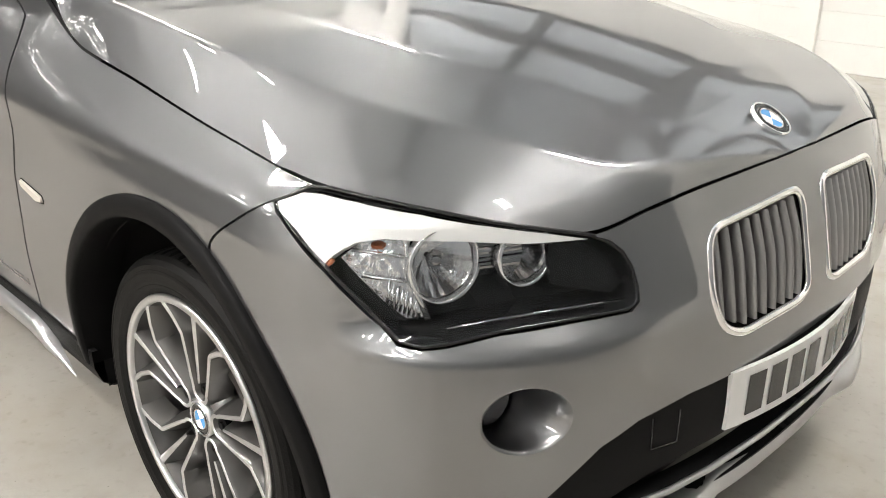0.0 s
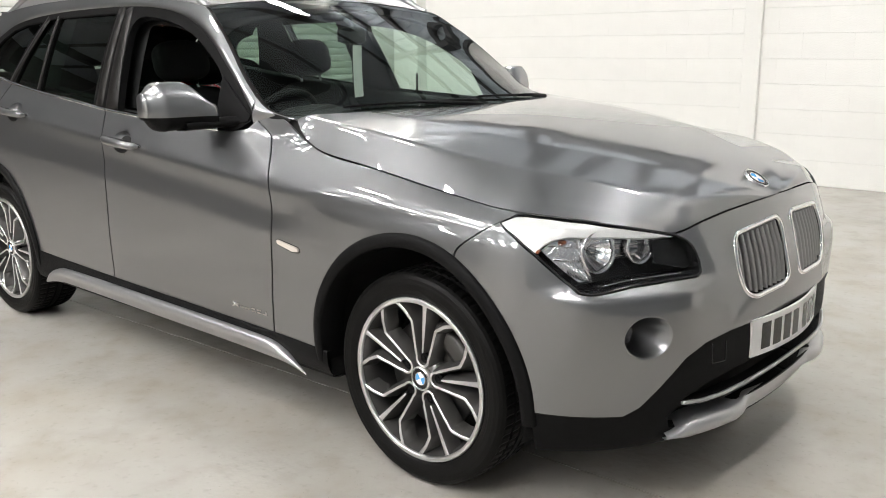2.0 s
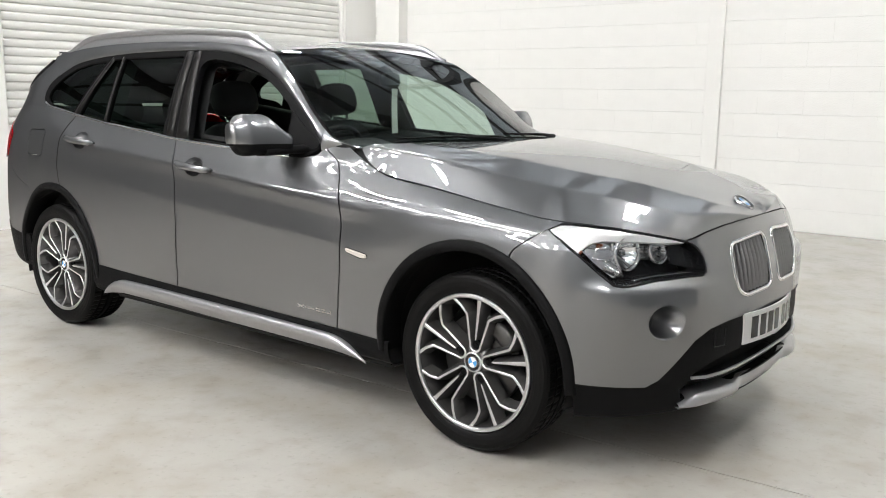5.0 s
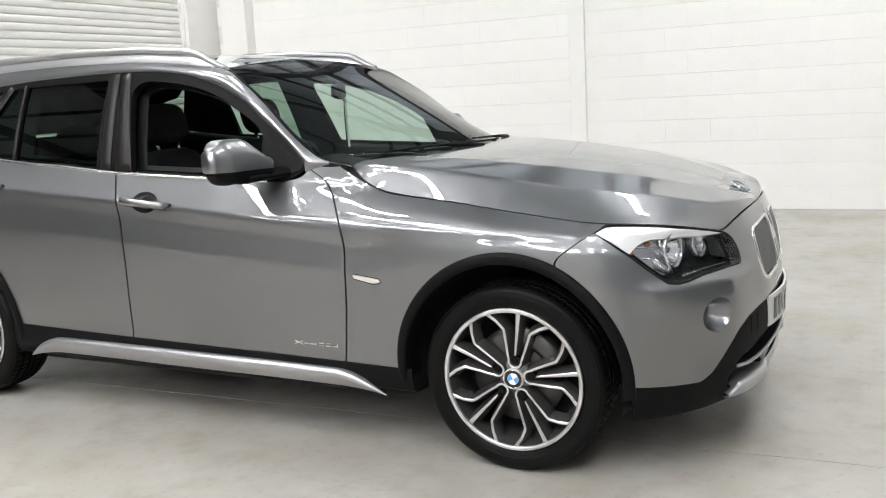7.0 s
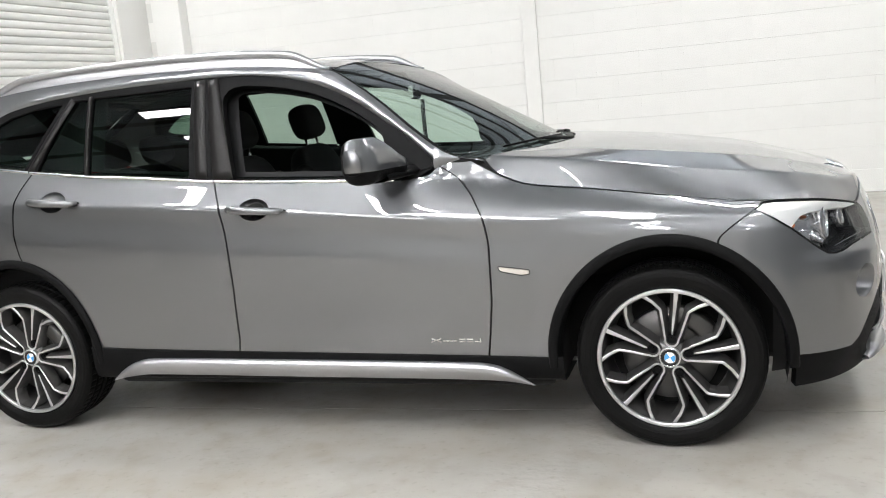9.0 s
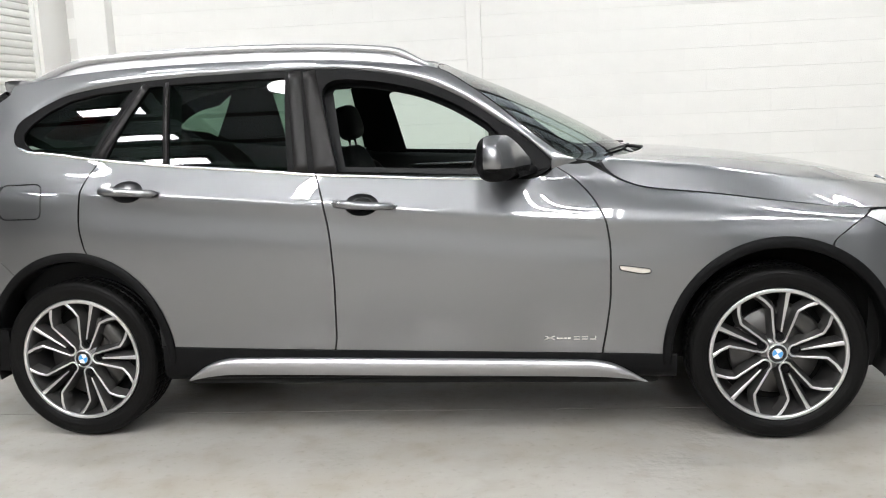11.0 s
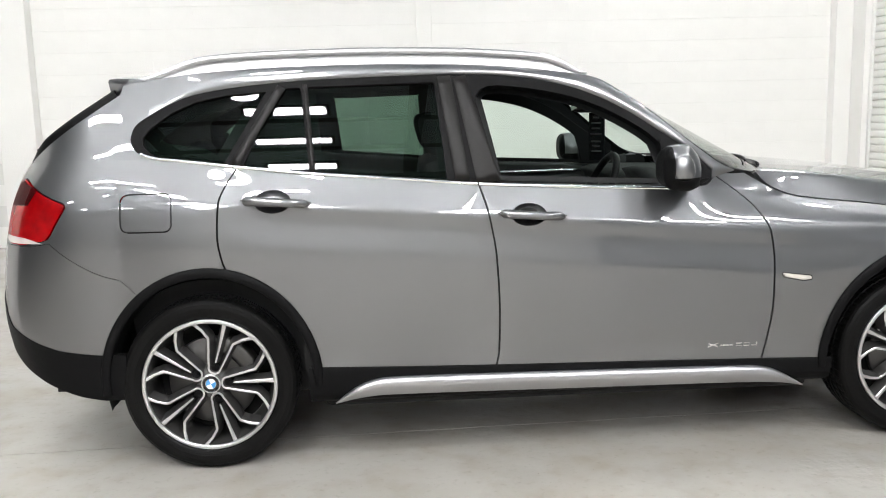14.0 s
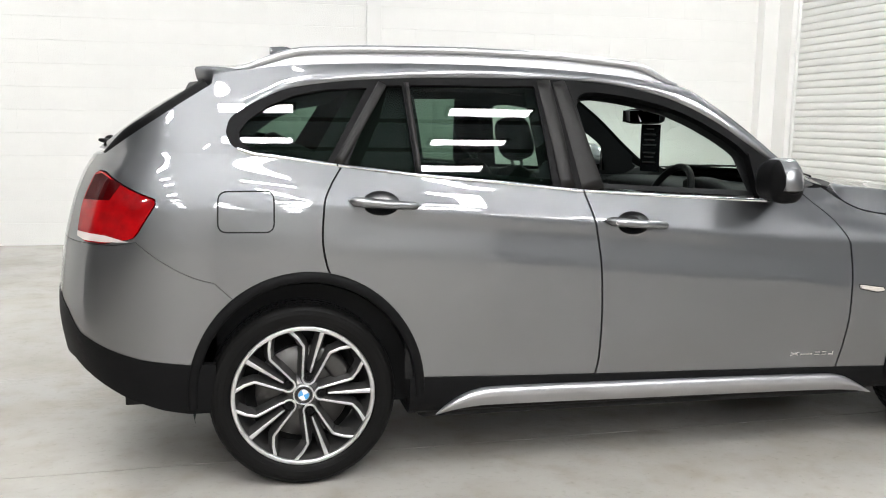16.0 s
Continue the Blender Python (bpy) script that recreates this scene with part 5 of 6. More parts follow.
rows = []
for y in steps(-0.26, 0.26, 24):
    rows.append([(plate_x(y) + d, y, z) for d, z in ((-0.004, -0.0555), (0.004, -0.0555), (0.004, 0.0555), (-0.004, 0.0555))])
vs = grid(bm, rows, close_v=True)
bm.faces.new(vs[0])
bm.faces.new(vs[-1][::-1])
part("plate", bm, PLATE_WHITE, plate, soft=False)
ys = [-0.222 + i * 0.061 for i in range(4)] + [-0.222 + 4 * 0.061 + 0.022 + i * 0.061 for i in range(3)]
for y in ys:
    bm = bmesh.new()
    grid(bm, [[(plate_x(yy) + 0.0052, yy, z) for z in (-0.0395, 0.0395)] for yy in (y + 0.004, y + 0.027, y + 0.050)])
    part("plate_bar", bm, GLOSS_BLACK, plate, "dark bar in place of a character", soft=False)

# ---- headlamps, fog lamps, tail lamps ----
BROW = [(3.073, 0.843), (3.105, 0.8555), (3.145, 0.8572), (3.23, 0.8548), (3.375, 0.8463), (3.5, 0.8313), (3.6, 0.814), (3.662, 0.8005), (3.56, 0.805), (3.457, 0.814), (3.318, 0.817), (3.27, 0.810), (3.241, 0.797), (3.222, 0.784), (3.214, 0.778), (3.14, 0.8165)]
INDICATOR = [(3.226, 0.778), (3.27, 0.806), (3.348, 0.819), (3.360, 0.775), (3.370, 0.734), (3.386, 0.701), (3.350, 0.697), (3.305, 0.724)]
for side in (-1, 1):
    bm = bmesh.new()
    back = [Vector((p.x, p.y, p.z)) for p in resample(line_on(LENS, -0.002, side, nose_skin), 80, True)]
    deep = [Vector((p.x - 0.075, p.y - side * 0.03, p.z)) for p in back]
    grid(bm, [back, deep], close_v=True)
    bm.faces.new([bm.verts.new(p) for p in deep])
    headlamp = part("headlamp", bm, LAMP_BLACK, car, "clear headlamp with two round reflectors and a dark housing", soft=False)
    patch("lamp_brow", uz_rows(3.05, 3.68, 60, 0.77, 0.86, 20), BROW_SILVER, headlamp, side, keep=BROW, out=-0.004, rim=0.02, label="pale silver brow of the headlamp", fn=nose_skin)
    patch("lamp_lens", uz_rows(3.04, 3.75, 90, 0.67, 0.87, 34), CLEAR, headlamp, side, keep=LENS, out=0.001, rim=0, fn=nose_skin)
    bm = bmesh.new()
    loop_tube(bm, resample(line_on(grow(LENS, 0.003), -0.004, side, nose_skin), 110, True), 0.0036, 6)
    part("lamp_seal", bm, GLOSS_BLACK, headlamp)
    # a slanting plane in the dark end of the housing, with a fine bright edge
    patch("lamp_mask", uz_rows(3.40, 3.74, 40, 0.67, 0.80, 20), LAMP_BLACK, headlamp, side, keep=[(3.60, 0.79), (3.655, 0.79), (3.70, 0.765), (3.718, 0.72), (3.70, 0.708), (3.60, 0.735)], out=-0.03, rim=0.01, label="dark plane in the headlamp")
    bm = bmesh.new()
    tube(bm, line_on([(3.425, 0.690), (3.51, 0.7005), (3.63, 0.7045), (3.715, 0.703)], -0.014, side), 0.0022, 6)
    part("lamp_edge_line", bm, DARK_CHROME, headlamp)
    # outer bright indicator bowl, ribbed at its foot, with a divider and an amber bulb
    patch("indicator_bowl", uz_rows(3.21, 3.40, 30, 0.69, 0.825, 22), CELLS, headlamp, side, keep=INDICATOR, out=-0.032, rim=0, label="bright faceted indicator reflector")
    for k in range(8):
        bm = bmesh.new()
        a, b = (lerp(3.318, 3.372, k / 7), lerp(0.716, 0.699, k / 7)), (lerp(3.325, 3.380, k / 7), lerp(0.752, 0.722, k / 7))
        tube(bm, line_on([a, b], -0.027, side), 0.0022, 6)
        part("indicator_rib", bm, CHROME, headlamp)
    for z0, z1 in ((0.757, 0.752), (0.792, 0.786)):
        bm = bmesh.new()
        tube(bm, line_on([(3.252 + (0.79 - z0) * 0.6, z0), (3.357, z1)], -0.026, side), 0.0026, 6)
        part("indicator_divider", bm, CHROME_SOFT, headlamp)
    bm = bmesh.new()
    bmesh.ops.create_uvsphere(bm, u_segments=12, v_segments=8, radius=0.008, matrix=Matrix.Translation(line_on([(3.30, 0.800)], -0.030, side)[0]) @ Matrix.Diagonal((1.4, 1.4, 0.7, 1)))
    part("indicator_bulb", bm, AMBER, headlamp, "amber indicator bulb")
    bm = bmesh.new()
    tube(bm, line_on([(3.219, 0.776), (3.229, 0.784)], -0.006, side), 0.004, 8)
    part("side_marker", bm, AMBER, headlamp, "amber side marker")
    # curved clear rim between indicator and reflectors
    bm = bmesh.new()
    tube(bm, line_on([(3.352, 0.822), (3.357, 0.80), (3.364, 0.77), (3.374, 0.738), (3.392, 0.702)], -0.022, side), 0.005, 8)
    part("indicator_rim", bm, RING_CLEAR, headlamp)
    # two round reflectors
    for u, z, r in ((3.414, 0.772, 0.054), (3.556, 0.778, 0.043)):
        c = line_on([(u, z)], -0.042, side)[0]
        m = Matrix.Translation(c) @ Vector((1.0, side * 0.28, 0.05)).to_track_quat("Z", "Y").to_matrix().to_4x4()
        n = 40
        bm = bmesh.new()
        prof = ((r * 1.0, 0.012), (r * 1.05, 0.016), (r * 1.06, -0.004), (r * 0.965, -0.004), (r * 0.965, 0.006), (r * 1.0, 0.012))
        grid(bm, [[m @ Vector((q * math.cos(i * 2 * math.pi / n), q * math.sin(i * 2 * math.pi / n), h)) for i in range(n)] for q, h in prof], close_v=True)
        part("reflector_ring", bm, RING_CLEAR, headlamp, "bright ring round the reflector")
        # stepped mirror facets
        bm = bmesh.new()
        rows = []
        for k in range(11):
            q = lerp(0.08, 1.0, k / 10)
            rows.append([m @ Vector((q * r * 0.95 * math.cos(i * 2 * math.pi / n), q * r * 0.95 * math.sin(i * 2 * math.pi / n), -0.045 + 0.045 * q * q + 0.004 * ((i // 5) % 2) * q)) for i in range(n)])
        grid(bm, rows, close_v=True)
        part("reflector_bowl", bm, CHROME, headlamp, "mirror bright faceted reflector bowl", soft=False)
        bm = bmesh.new()
        bmesh.ops.create_uvsphere(bm, u_segments=16, v_segments=10, radius=r * 0.26, matrix=m @ Matrix.Translation((0, 0, -0.018)))
        part("lamp_bulb_shield", bm, DARK_CHROME, headlamp)
    # fluted bright barrel between the reflectors
    bm = bmesh.new()
    rows = []
    for i in range(33):
        a = lerp(-0.75, 1.15, i / 32) * math.pi / 2
        rr = 0.036 + 0.0015 * (i % 2)
        rows.append([tuple(p + Vector((rr * math.cos(a) * 0.7, 0, rr * math.sin(a)))) for p in line_on([(3.455, 0.776), (3.535, 0.779)], -0.066, side)])
    grid(bm, rows)
    part("fluted_barrel", bm, DARK_CHROME, headlamp, "fluted bright barrel", soft=False)
    # bore of the fog lamp, running straight back from its round mouth, and the lamp at its end
    end = Vector((3.338, 0.672 * side, 0.557))
    mouth = [Vector(p) for p in line_on(FOG_POLY, 0.0, side, nose_skin)]
    lip = [Vector(p) for p in line_on(grow(FOG_POLY, -0.004), -0.004, side, nose_skin)]
    tail = [end + 0.047 * Vector((0, side * math.cos(math.pi - i * math.pi / 36), math.sin(i * math.pi / 36))) for i in range(72)]
    bm = bmesh.new()
    grid(bm, [mouth, [a.lerp(b, 0.6) + Vector((0.0006, 0, 0)) for a, b in zip(mouth, lip)], lip] + [[a.lerp(b, k) for a, b in zip(lip, tail)] for k in steps(0.1, 1, 9)], close_v=True)
    part("fog_lamp_bore", bm, PAINT, car, "grey painted round bore of the fog lamp")
    m = Matrix.Translation(end) @ Vector((1.0, 0, 0.0)).to_track_quat("Z", "Y").to_matrix().to_4x4()
    bm = bmesh.new()
    bmesh.ops.create_cone(bm, cap_ends=True, segments=32, radius1=0.050, radius2=0.048, depth=0.04, matrix=m @ Matrix.Translation((0, 0, -0.018)))
    fog = part("fog_lamp", bm, SATIN_BLACK, car, "small round fog lamp set deep into the bumper")
    bm = bmesh.new()
    bmesh.ops.create_uvsphere(bm, u_segments=24, v_segments=12, radius=0.040, matrix=m @ Matrix.Translation((0, 0, 0.003)) @ Matrix.Diagonal((1, 1, 0.32, 1)))
    part("fog_lens", bm, FOG_GLASS, fog, "clear fluted fog lamp lens")
    # tail lamp
    shell = patch("tail_lamp", uz_rows(-0.75, -0.38, 44, 0.86, 1.13, 32), TAIL_RED, car, side, keep=grow(TAIL_POLY, -0.003), out=0.005, rim=0.012, label="red tail lamp with a clear lower band")
    patch("tail_clear_band", uz_rows(-0.74, -0.45, 30, 0.865, 0.93, 10), TAIL_CLEAR, shell, side, keep=[(-0.470, 0.883), (-0.51, 0.893), (-0.56, 0.902), (-0.715, 0.908), (-0.712, 0.89), (-0.66, 0.880), (-0.56, 0.880)], out=0.0065, rim=0, label="clear reversing light band")
    patch("tail_dark_panel", uz_rows(-0.73, -0.5, 26, 0.99, 1.12, 14), TAIL_DARK, shell, side, keep=[(-0.53, 1.075), (-0.565, 1.02), (-0.715, 1.015), (-0.69, 1.10), (-0.648, 1.106)], out=0.0062, rim=0, label="smoked dark red upper panel")


# ---- door mirrors ----
def door_mirror(side):
    """A rounded shell, painted above and black below, on a short black foot."""
    def ring(t):
        y = lerp(0.865, 1.075, t)
        end = smooth(0.70, 1.0, t) ** 1.5
        start = 1 - smooth(0.0, 0.30, t)
        hx = lerp(0.092, 0.062, t) * (1 - 0.45 * end) * (1 - 0.30 * start)
        top = lerp(1.150, 1.186, smooth(0.0, 0.45, t)) - 0.035 * end - 0.035 * start
        low = lerp(1.030, 1.016, t) + 0.045 * end
        cx = 1.765 - 0.030 * t + 0.035 * start
        pts = []
        for i in range(28):
            a = i * 2 * math.pi / 28
            c, s = math.cos(a), math.sin(a)
            q = 2 / 3.0
            x = cx + hx * math.copysign(abs(c) ** q, c)
            z = (top + low) / 2 + (top - low) / 2 * math.copysign(abs(s) ** q, s)
            # the front face slopes back towards the top
            x -= 0.022 * max(0.0, (z - 1.09) / 0.09) ** 1.5 * smooth(0.0, 0.8, c)
            pts.append((x, y * side, z))
        return pts
    rows = [ring(1 - (1 - t) ** 1.6) for t in steps(0, 1, 30)]
    bm = bmesh.new()
    vs = grid(bm, rows, close_v=True)
    bm.faces.new(vs[0])
    bm.faces.new(vs[-1][::-1])
    for co, no in (((0, 0, 1.070), (0, 0, 1)), ((1.702, 0, 0), (1, 0, 0))):
        bmesh.ops.bisect_plane(bm, geom=bm.verts[:] + bm.edges[:] + bm.faces[:], plane_co=co, plane_no=no)
    low = bm.copy()
    bmesh.ops.delete(bm, geom=[f for f in bm.faces if f.calc_center_median().z < 1.070 or f.calc_center_median().x < 1.702], context="FACES")
    shell = part("door_mirror", bm, PAINT, car, "grey door mirror shell with a black lower half")
    bmesh.ops.delete(low, geom=[f for f in low.faces if f.calc_center_median().z >= 1.070 and f.calc_center_median().x >= 1.702], context="FACES")
    part("mirror_base", low, BLACK_PLASTIC, shell, "matt black lower mirror shell")
    bm = bmesh.new()
    rows = []
    for t in steps(0, 1, 8):
        y = lerp(0.965, 0.770, t)
        h = lerp(0.026, 0.024, t)
        cx, cz = lerp(1.775, 1.862, t), lerp(1.044, 1.052, t)
        rows.append([(cx + lerp(0.05, 0.035, t) * math.cos(a), y * side, cz - 0.006 + h * 0.75 * math.sin(a)) for a in [i * math.pi / 8 for i in range(16)]])
    grid(bm, rows, close_v=True)
    part("mirror_foot", bm, BLACK_PLASTIC, shell, "matt black mirror foot")
    bm = bmesh.new()
    pts = [(1.688, (0.972 + 0.076 * math.copysign(abs(math.cos(a)) ** 0.6, math.cos(a))) * side, 1.102 + 0.052 * math.copysign(abs(math.sin(a)) ** 0.6, math.sin(a))) for a in [i * math.pi / 14 for i in range(28)]]
    bm.faces.new([bm.verts.new(p) for p in pts])
    part("mirror_glass", bm, MIRROR, shell, "mirror glass", soft=False)
    # black corner panel where the mirror meets the window
    patch("mirror_corner", uz_rows(1.70, 1.96, 30, 1.0, 1.20, 20), SATIN_BLACK, shell, side, keep=[(1.76, belt(1.76)), (1.925, 1.05), (1.932, 1.068), (1.74, 1.20)], out=0.003, rim=0.01, fn=green)


for side in (-1, 1):
    door_mirror(side)

# ---- wheels ----
RIM_R = 0.253


def polar(r, deg, turn):
    a = math.radians(deg + turn)
    return (r * RIM_R * math.cos(a), r * RIM_R * math.sin(a))


def face_y(x, z):
    return -0.088 - 0.016 * math.hypot(x, z) / RIM_R


def revolve(profile, n, twist=None):
    bm = bmesh.new()
    rows = []
    for i in range(n):
        a = i * 2 * math.pi / n
        rows.append([((r - (twist(i, k) if twist else 0)) * math.cos(a), y, (r - (twist(i, k) if twist else 0)) * math.sin(a)) for k, (r, y) in enumerate(profile)])
    grid(bm, rows, close_u=True)
    return bm


def spoke(path, widths, parent):
    """One bar of the wheel: a polished face over a dark flank."""
    pts = [Vector((x, 0, z)) for x, z in path]
    face, flank = bmesh.new(), bmesh.new()
    rows_f, rows_a, rows_b = [], [], []
    for i, p in enumerate(pts):
        d = (pts[min(i + 1, len(pts) - 1)] - pts[max(i - 1, 0)]).normalized()
        w = Vector((-d.z, 0, d.x))
        h = widths[i] / 2
        y = face_y(p.x, p.z)
        rows_f.append([p + w * h + Vector((0, y + 0.0015, 0)), p + w * h * 0.6 + Vector((0, y, 0)), p - w * h * 0.6 + Vector((0, y, 0)), p - w * h + Vector((0, y + 0.0015, 0))])
        rows_a.append([p + w * (h + 0.013) + Vector((0, y + 0.05, 0)), p + w * (h + 0.003) + Vector((0, y + 0.008, 0)), p + w * h + Vector((0, y + 0.0015, 0))])
        rows_b.append([p - w * h + Vector((0, y + 0.0015, 0)), p - w * (h + 0.003) + Vector((0, y + 0.008, 0)), p - w * (h + 0.013) + Vector((0, y + 0.05, 0))])
    grid(face, rows_f)
    grid(flank, rows_a)
    grid(flank, rows_b)
    part("spoke", flank, WHEEL_GREY, parent, "dark grey spoke flank")
    part("spoke_face", face, POLISHED, parent, "polished spoke face", soft=False)


def make_wheel():
    wheel = new("wheel")
    wheel.parent = car
    tagged(wheel, "alloy wheel with polished forked spokes and a low tyre")
    prof = [(0.247, -0.092), (0.252, -0.101), (0.262, -0.1075), (0.278, -0.113), (0.295, -0.1145), (0.310, -0.112), (0.319, -0.105), (0.325, -0.096), (0.3275, -0.086), (0.329, -0.072), (0.3292, -0.062), (0.322, -0.060), (0.322, -0.052), (0.3298, -0.050), (0.330, -0.022), (0.3225, -0.020), (0.3225, -0.012), (0.330, -0.010)]
    prof = prof + [(r, -y) for r, y in prof[::-1]]
    part("tyre", revolve(prof, 264, lambda i, k: 0.0035 if i % 4 == 0 and (8 <= k <= 10 or 25 <= k <= 29 or k in (13, 14, 21, 22)) else 0.0), RUBBER, wheel, "black tyre with a grooved tread", soft=False)
    for r in (0.300, 0.272):
        part("tyre_ring", revolve([(r + 0.002, -0.1125 if r > 0.28 else -0.1095), (r, -0.1155 if r > 0.28 else -0.1122), (r - 0.002, -0.112 if r > 0.28 else -0.109)], 96), RUBBER, wheel)
    part("rim_lip", revolve([(0.250, -0.094), (0.2535, -0.104), (0.2518, -0.1088), (0.2500, -0.1095), (0.2395, -0.1095), (0.2375, -0.107), (0.2365, -0.100)], 96), POLISHED, wheel, "polished rim lip")
    part("rim_barrel", revolve([(0.2395, -0.1035), (0.232, -0.085), (0.224, -0.05), (0.214, 0.02), (0.212, 0.10)], 96), WHEEL_GREY, wheel, "dark grey rim barrel")
    part("hub", revolve([(0.001, -0.080), (0.034, -0.080), (0.056, -0.074), (0.066, -0.05), (0.068, -0.02)], 60), WHEEL_GREY, wheel)
    part("brake_disc", revolve([(0.07, -0.035), (0.165, -0.035), (0.168, -0.03), (0.168, -0.012), (0.165, -0.008)], 72), DISC_STEEL, wheel, "bare steel brake disc")
    part("brake_shield", revolve([(0.001, 0.03), (0.212, 0.035)], 48), DARK, wheel)
    bm = bmesh.new()
    rows = []
    for i in range(13):
        a = math.radians(18 + i * 5)
        rows.append([(r * math.cos(a), y, r * math.sin(a)) for r, y in ((0.115, 0.0), (0.115, -0.055), (0.13, -0.062), (0.17, -0.062), (0.184, -0.05), (0.184, 0.0))])
    vs = grid(bm, rows)
    bm.faces.new(vs[0])
    bm.faces.new(vs[-1][::-1])
    part("brake_caliper", bm, DISC_STEEL, wheel, "grey brake caliper")
    for k in range(5):
        turn = 72 * k - 2
        bolt = Vector((*polar(0.252, 1.5, turn), 0))
        a0 = math.radians(turn + 1.5)
        arc = []
        for j in range(13):
            a = a0 + math.radians(82 + j * (196 / 12))
            arc.append((bolt.x + 0.0225 * math.cos(a), bolt.y + 0.0225 * math.sin(a)))
        upper = [polar(r, d, turn) for r, d in ((0.965, 30.0), (0.83, 23.3), (0.712, 17.8), (0.69, 17.4), (0.5, 18.2), (0.34, 20.0))]
        lower_arm = [polar(r, d, turn) for r, d in ((0.34, -16.5), (0.5, -14.6), (0.69, -13.4), (0.712, -13.8), (0.83, -19.5), (0.965, -26.5))]
        path = upper + arc + lower_arm
        widths = [0.013, 0.0105, 0.0098, 0.0095, 0.0088, 0.0082] + [0.0076] * len(arc) + [0.0082, 0.0088, 0.0095, 0.0098, 0.0105, 0.013]
        spoke(path, widths, wheel)
        mid = [polar(r, 1.8, turn) for r in (0.335, 0.36, 0.5, 0.7, 0.85, 0.965)]
        spoke(mid, [0.004, 0.007, 0.009, 0.012, 0.0145, 0.018], wheel)
        bm = bmesh.new()
        bmesh.ops.create_cone(bm, cap_ends=True, segments=20, radius1=0.0165, radius2=0.0165, depth=0.012, matrix=pose(bolt.x, -0.0745, bolt.y, 90))
        bmesh.ops.create_cone(bm, cap_ends=True, segments=6, radius1=0.0085, radius2=0.008, depth=0.02, matrix=pose(bolt.x, -0.075, bolt.y, 90))
        part("wheel_bolt", bm, SATIN_BLACK, wheel, "dark wheel bolt", soft=False)
    part("cap_seat", revolve([(0.037, -0.078), (0.0375, -0.0905), (0.0335, -0.0915), (0.033, -0.085)], 40), POLISHED, wheel)
    m = Matrix.Translation((0, -0.0885, 0)) @ pose(0, 0, 0, 90, 0, 0) @ pose(0, 0, 0, 0, 0, 20)
    roundel("wheel_badge", m, 0.0335, wheel)
    return wheel


first_wheel = make_wheel()
first_wheel.matrix_basis = pose(2.76, -0.75, 0.33, 0, -10.5, 0)
copy_thing(first_wheel, pose(0.0, -0.752, 0.33, 0, -2, 0))
copy_thing(first_wheel, pose(2.76, 0.75, 0.33, 0, 30, 180))
copy_thing(first_wheel, pose(0.0, 0.752, 0.33, 0, 75, 180))

# ---- underside ----
bm = bmesh.new()
box(bm, (0.42, -0.80, 0.20), (2.34, 0.80, 0.30), 0.03)
part("underside", bm, DARK, car, "dark underside of the car")
bm = bmesh.new()
box(bm, (-0.52, -0.52, 0.31), (0.5, 0.52, 0.50), 0.04)
part("rear_underside", bm, DARK, car, "dark underside of the car")
bm = bmesh.new()
box(bm, (2.2, -0.52, 0.22), (3.36, 0.52, 0.60), 0.04)
part("front_underside", bm, DARK, car, "dark underside of the car")

# ---- cabin ----
for side in (-1, 1):
    bm = bmesh.new()
    grid(bm, [[(x, (green_y(x, max(1.04, z)) - d) * side, z) for d, z in ((0.03, TOP_Z(x) + 0.008), (0.055, TOP_Z(x) + 0.010), (0.085, TOP_Z(x) - 0.01), (0.10, 0.80), (0.09, 0.60), (0.13, 0.45), (0.13, 0.25))] for x in steps(-0.3, 2.0, 40)])
    card = part("door_card", bm, DASH, car, "dark grey inner door panel")
    bm = bmesh.new()
    tube(bm, [(x, (0.70 - 0.01 * math.sin(3 * x)) * side, lerp(0.985, 0.99, (x - 1.1) / 0.6)) for x in steps(1.15, 1.75, 10)], 0.008, 8)
    part("door_card_strip", bm, CHROME_SOFT, card, "bright strip on the inner door panel")


def pillow(bm, c, size, p=3.0, turn=None, n=22):
    """A padded block: a superellipsoid."""
    rows = []
    for i in range(n // 2 + 1):
        v = -math.pi / 2 + math.pi * i / (n // 2)
        row = []
        for j in range(n):
            u = 2 * math.pi * j / n
            def q(f):
                return math.copysign(abs(f) ** (2 / p), f)
            w = Vector((q(math.cos(v)) * q(math.cos(u)) * size[0] / 2, q(math.cos(v)) * q(math.sin(u)) * size[1] / 2, q(math.sin(v)) * size[2] / 2))
            if turn is not None:
                w = turn @ w
            row.append(Vector(c) + w)
        rows.append(row)
    grid(bm, rows, close_v=True)
    bmesh.ops.remove_doubles(bm, verts=bm.verts, dist=0.0005)


LEAN = Euler((0, radians(-16), 0)).to_matrix()
for y in (-0.37, 0.37):
    bm = bmesh.new()
    pillow(bm, (0.98, y, 0.80), (0.15, 0.50, 0.66), 3.4, LEAN)
    for d in (-0.22, 0.22):
        pillow(bm, (1.015, y + d, 0.78), (0.16, 0.09, 0.52), 2.6, LEAN)
    seat = part("front_seat", bm, FABRIC, car, "dark cloth front seat with a headrest")
    bm = bmesh.new()
    pillow(bm, (1.28, y, 0.53), (0.56, 0.52, 0.18), 3.2)
    part("seat_cushion", bm, FABRIC, seat)
    bm = bmesh.new()
    pillow(bm, (0.895, y, 1.235), (0.115, 0.265, 0.18), 3.2, LEAN)
    part("headrest", bm, FABRIC, seat)
    for d in (-0.065, 0.065):
        bm = bmesh.new()
        tube(bm, [(0.925, y + d, 1.08), (0.90, y + d, 1.17)], 0.007, 8)
        part("headrest_post", bm, CHROME_SOFT, seat, "bright headrest post")
bm = bmesh.new()
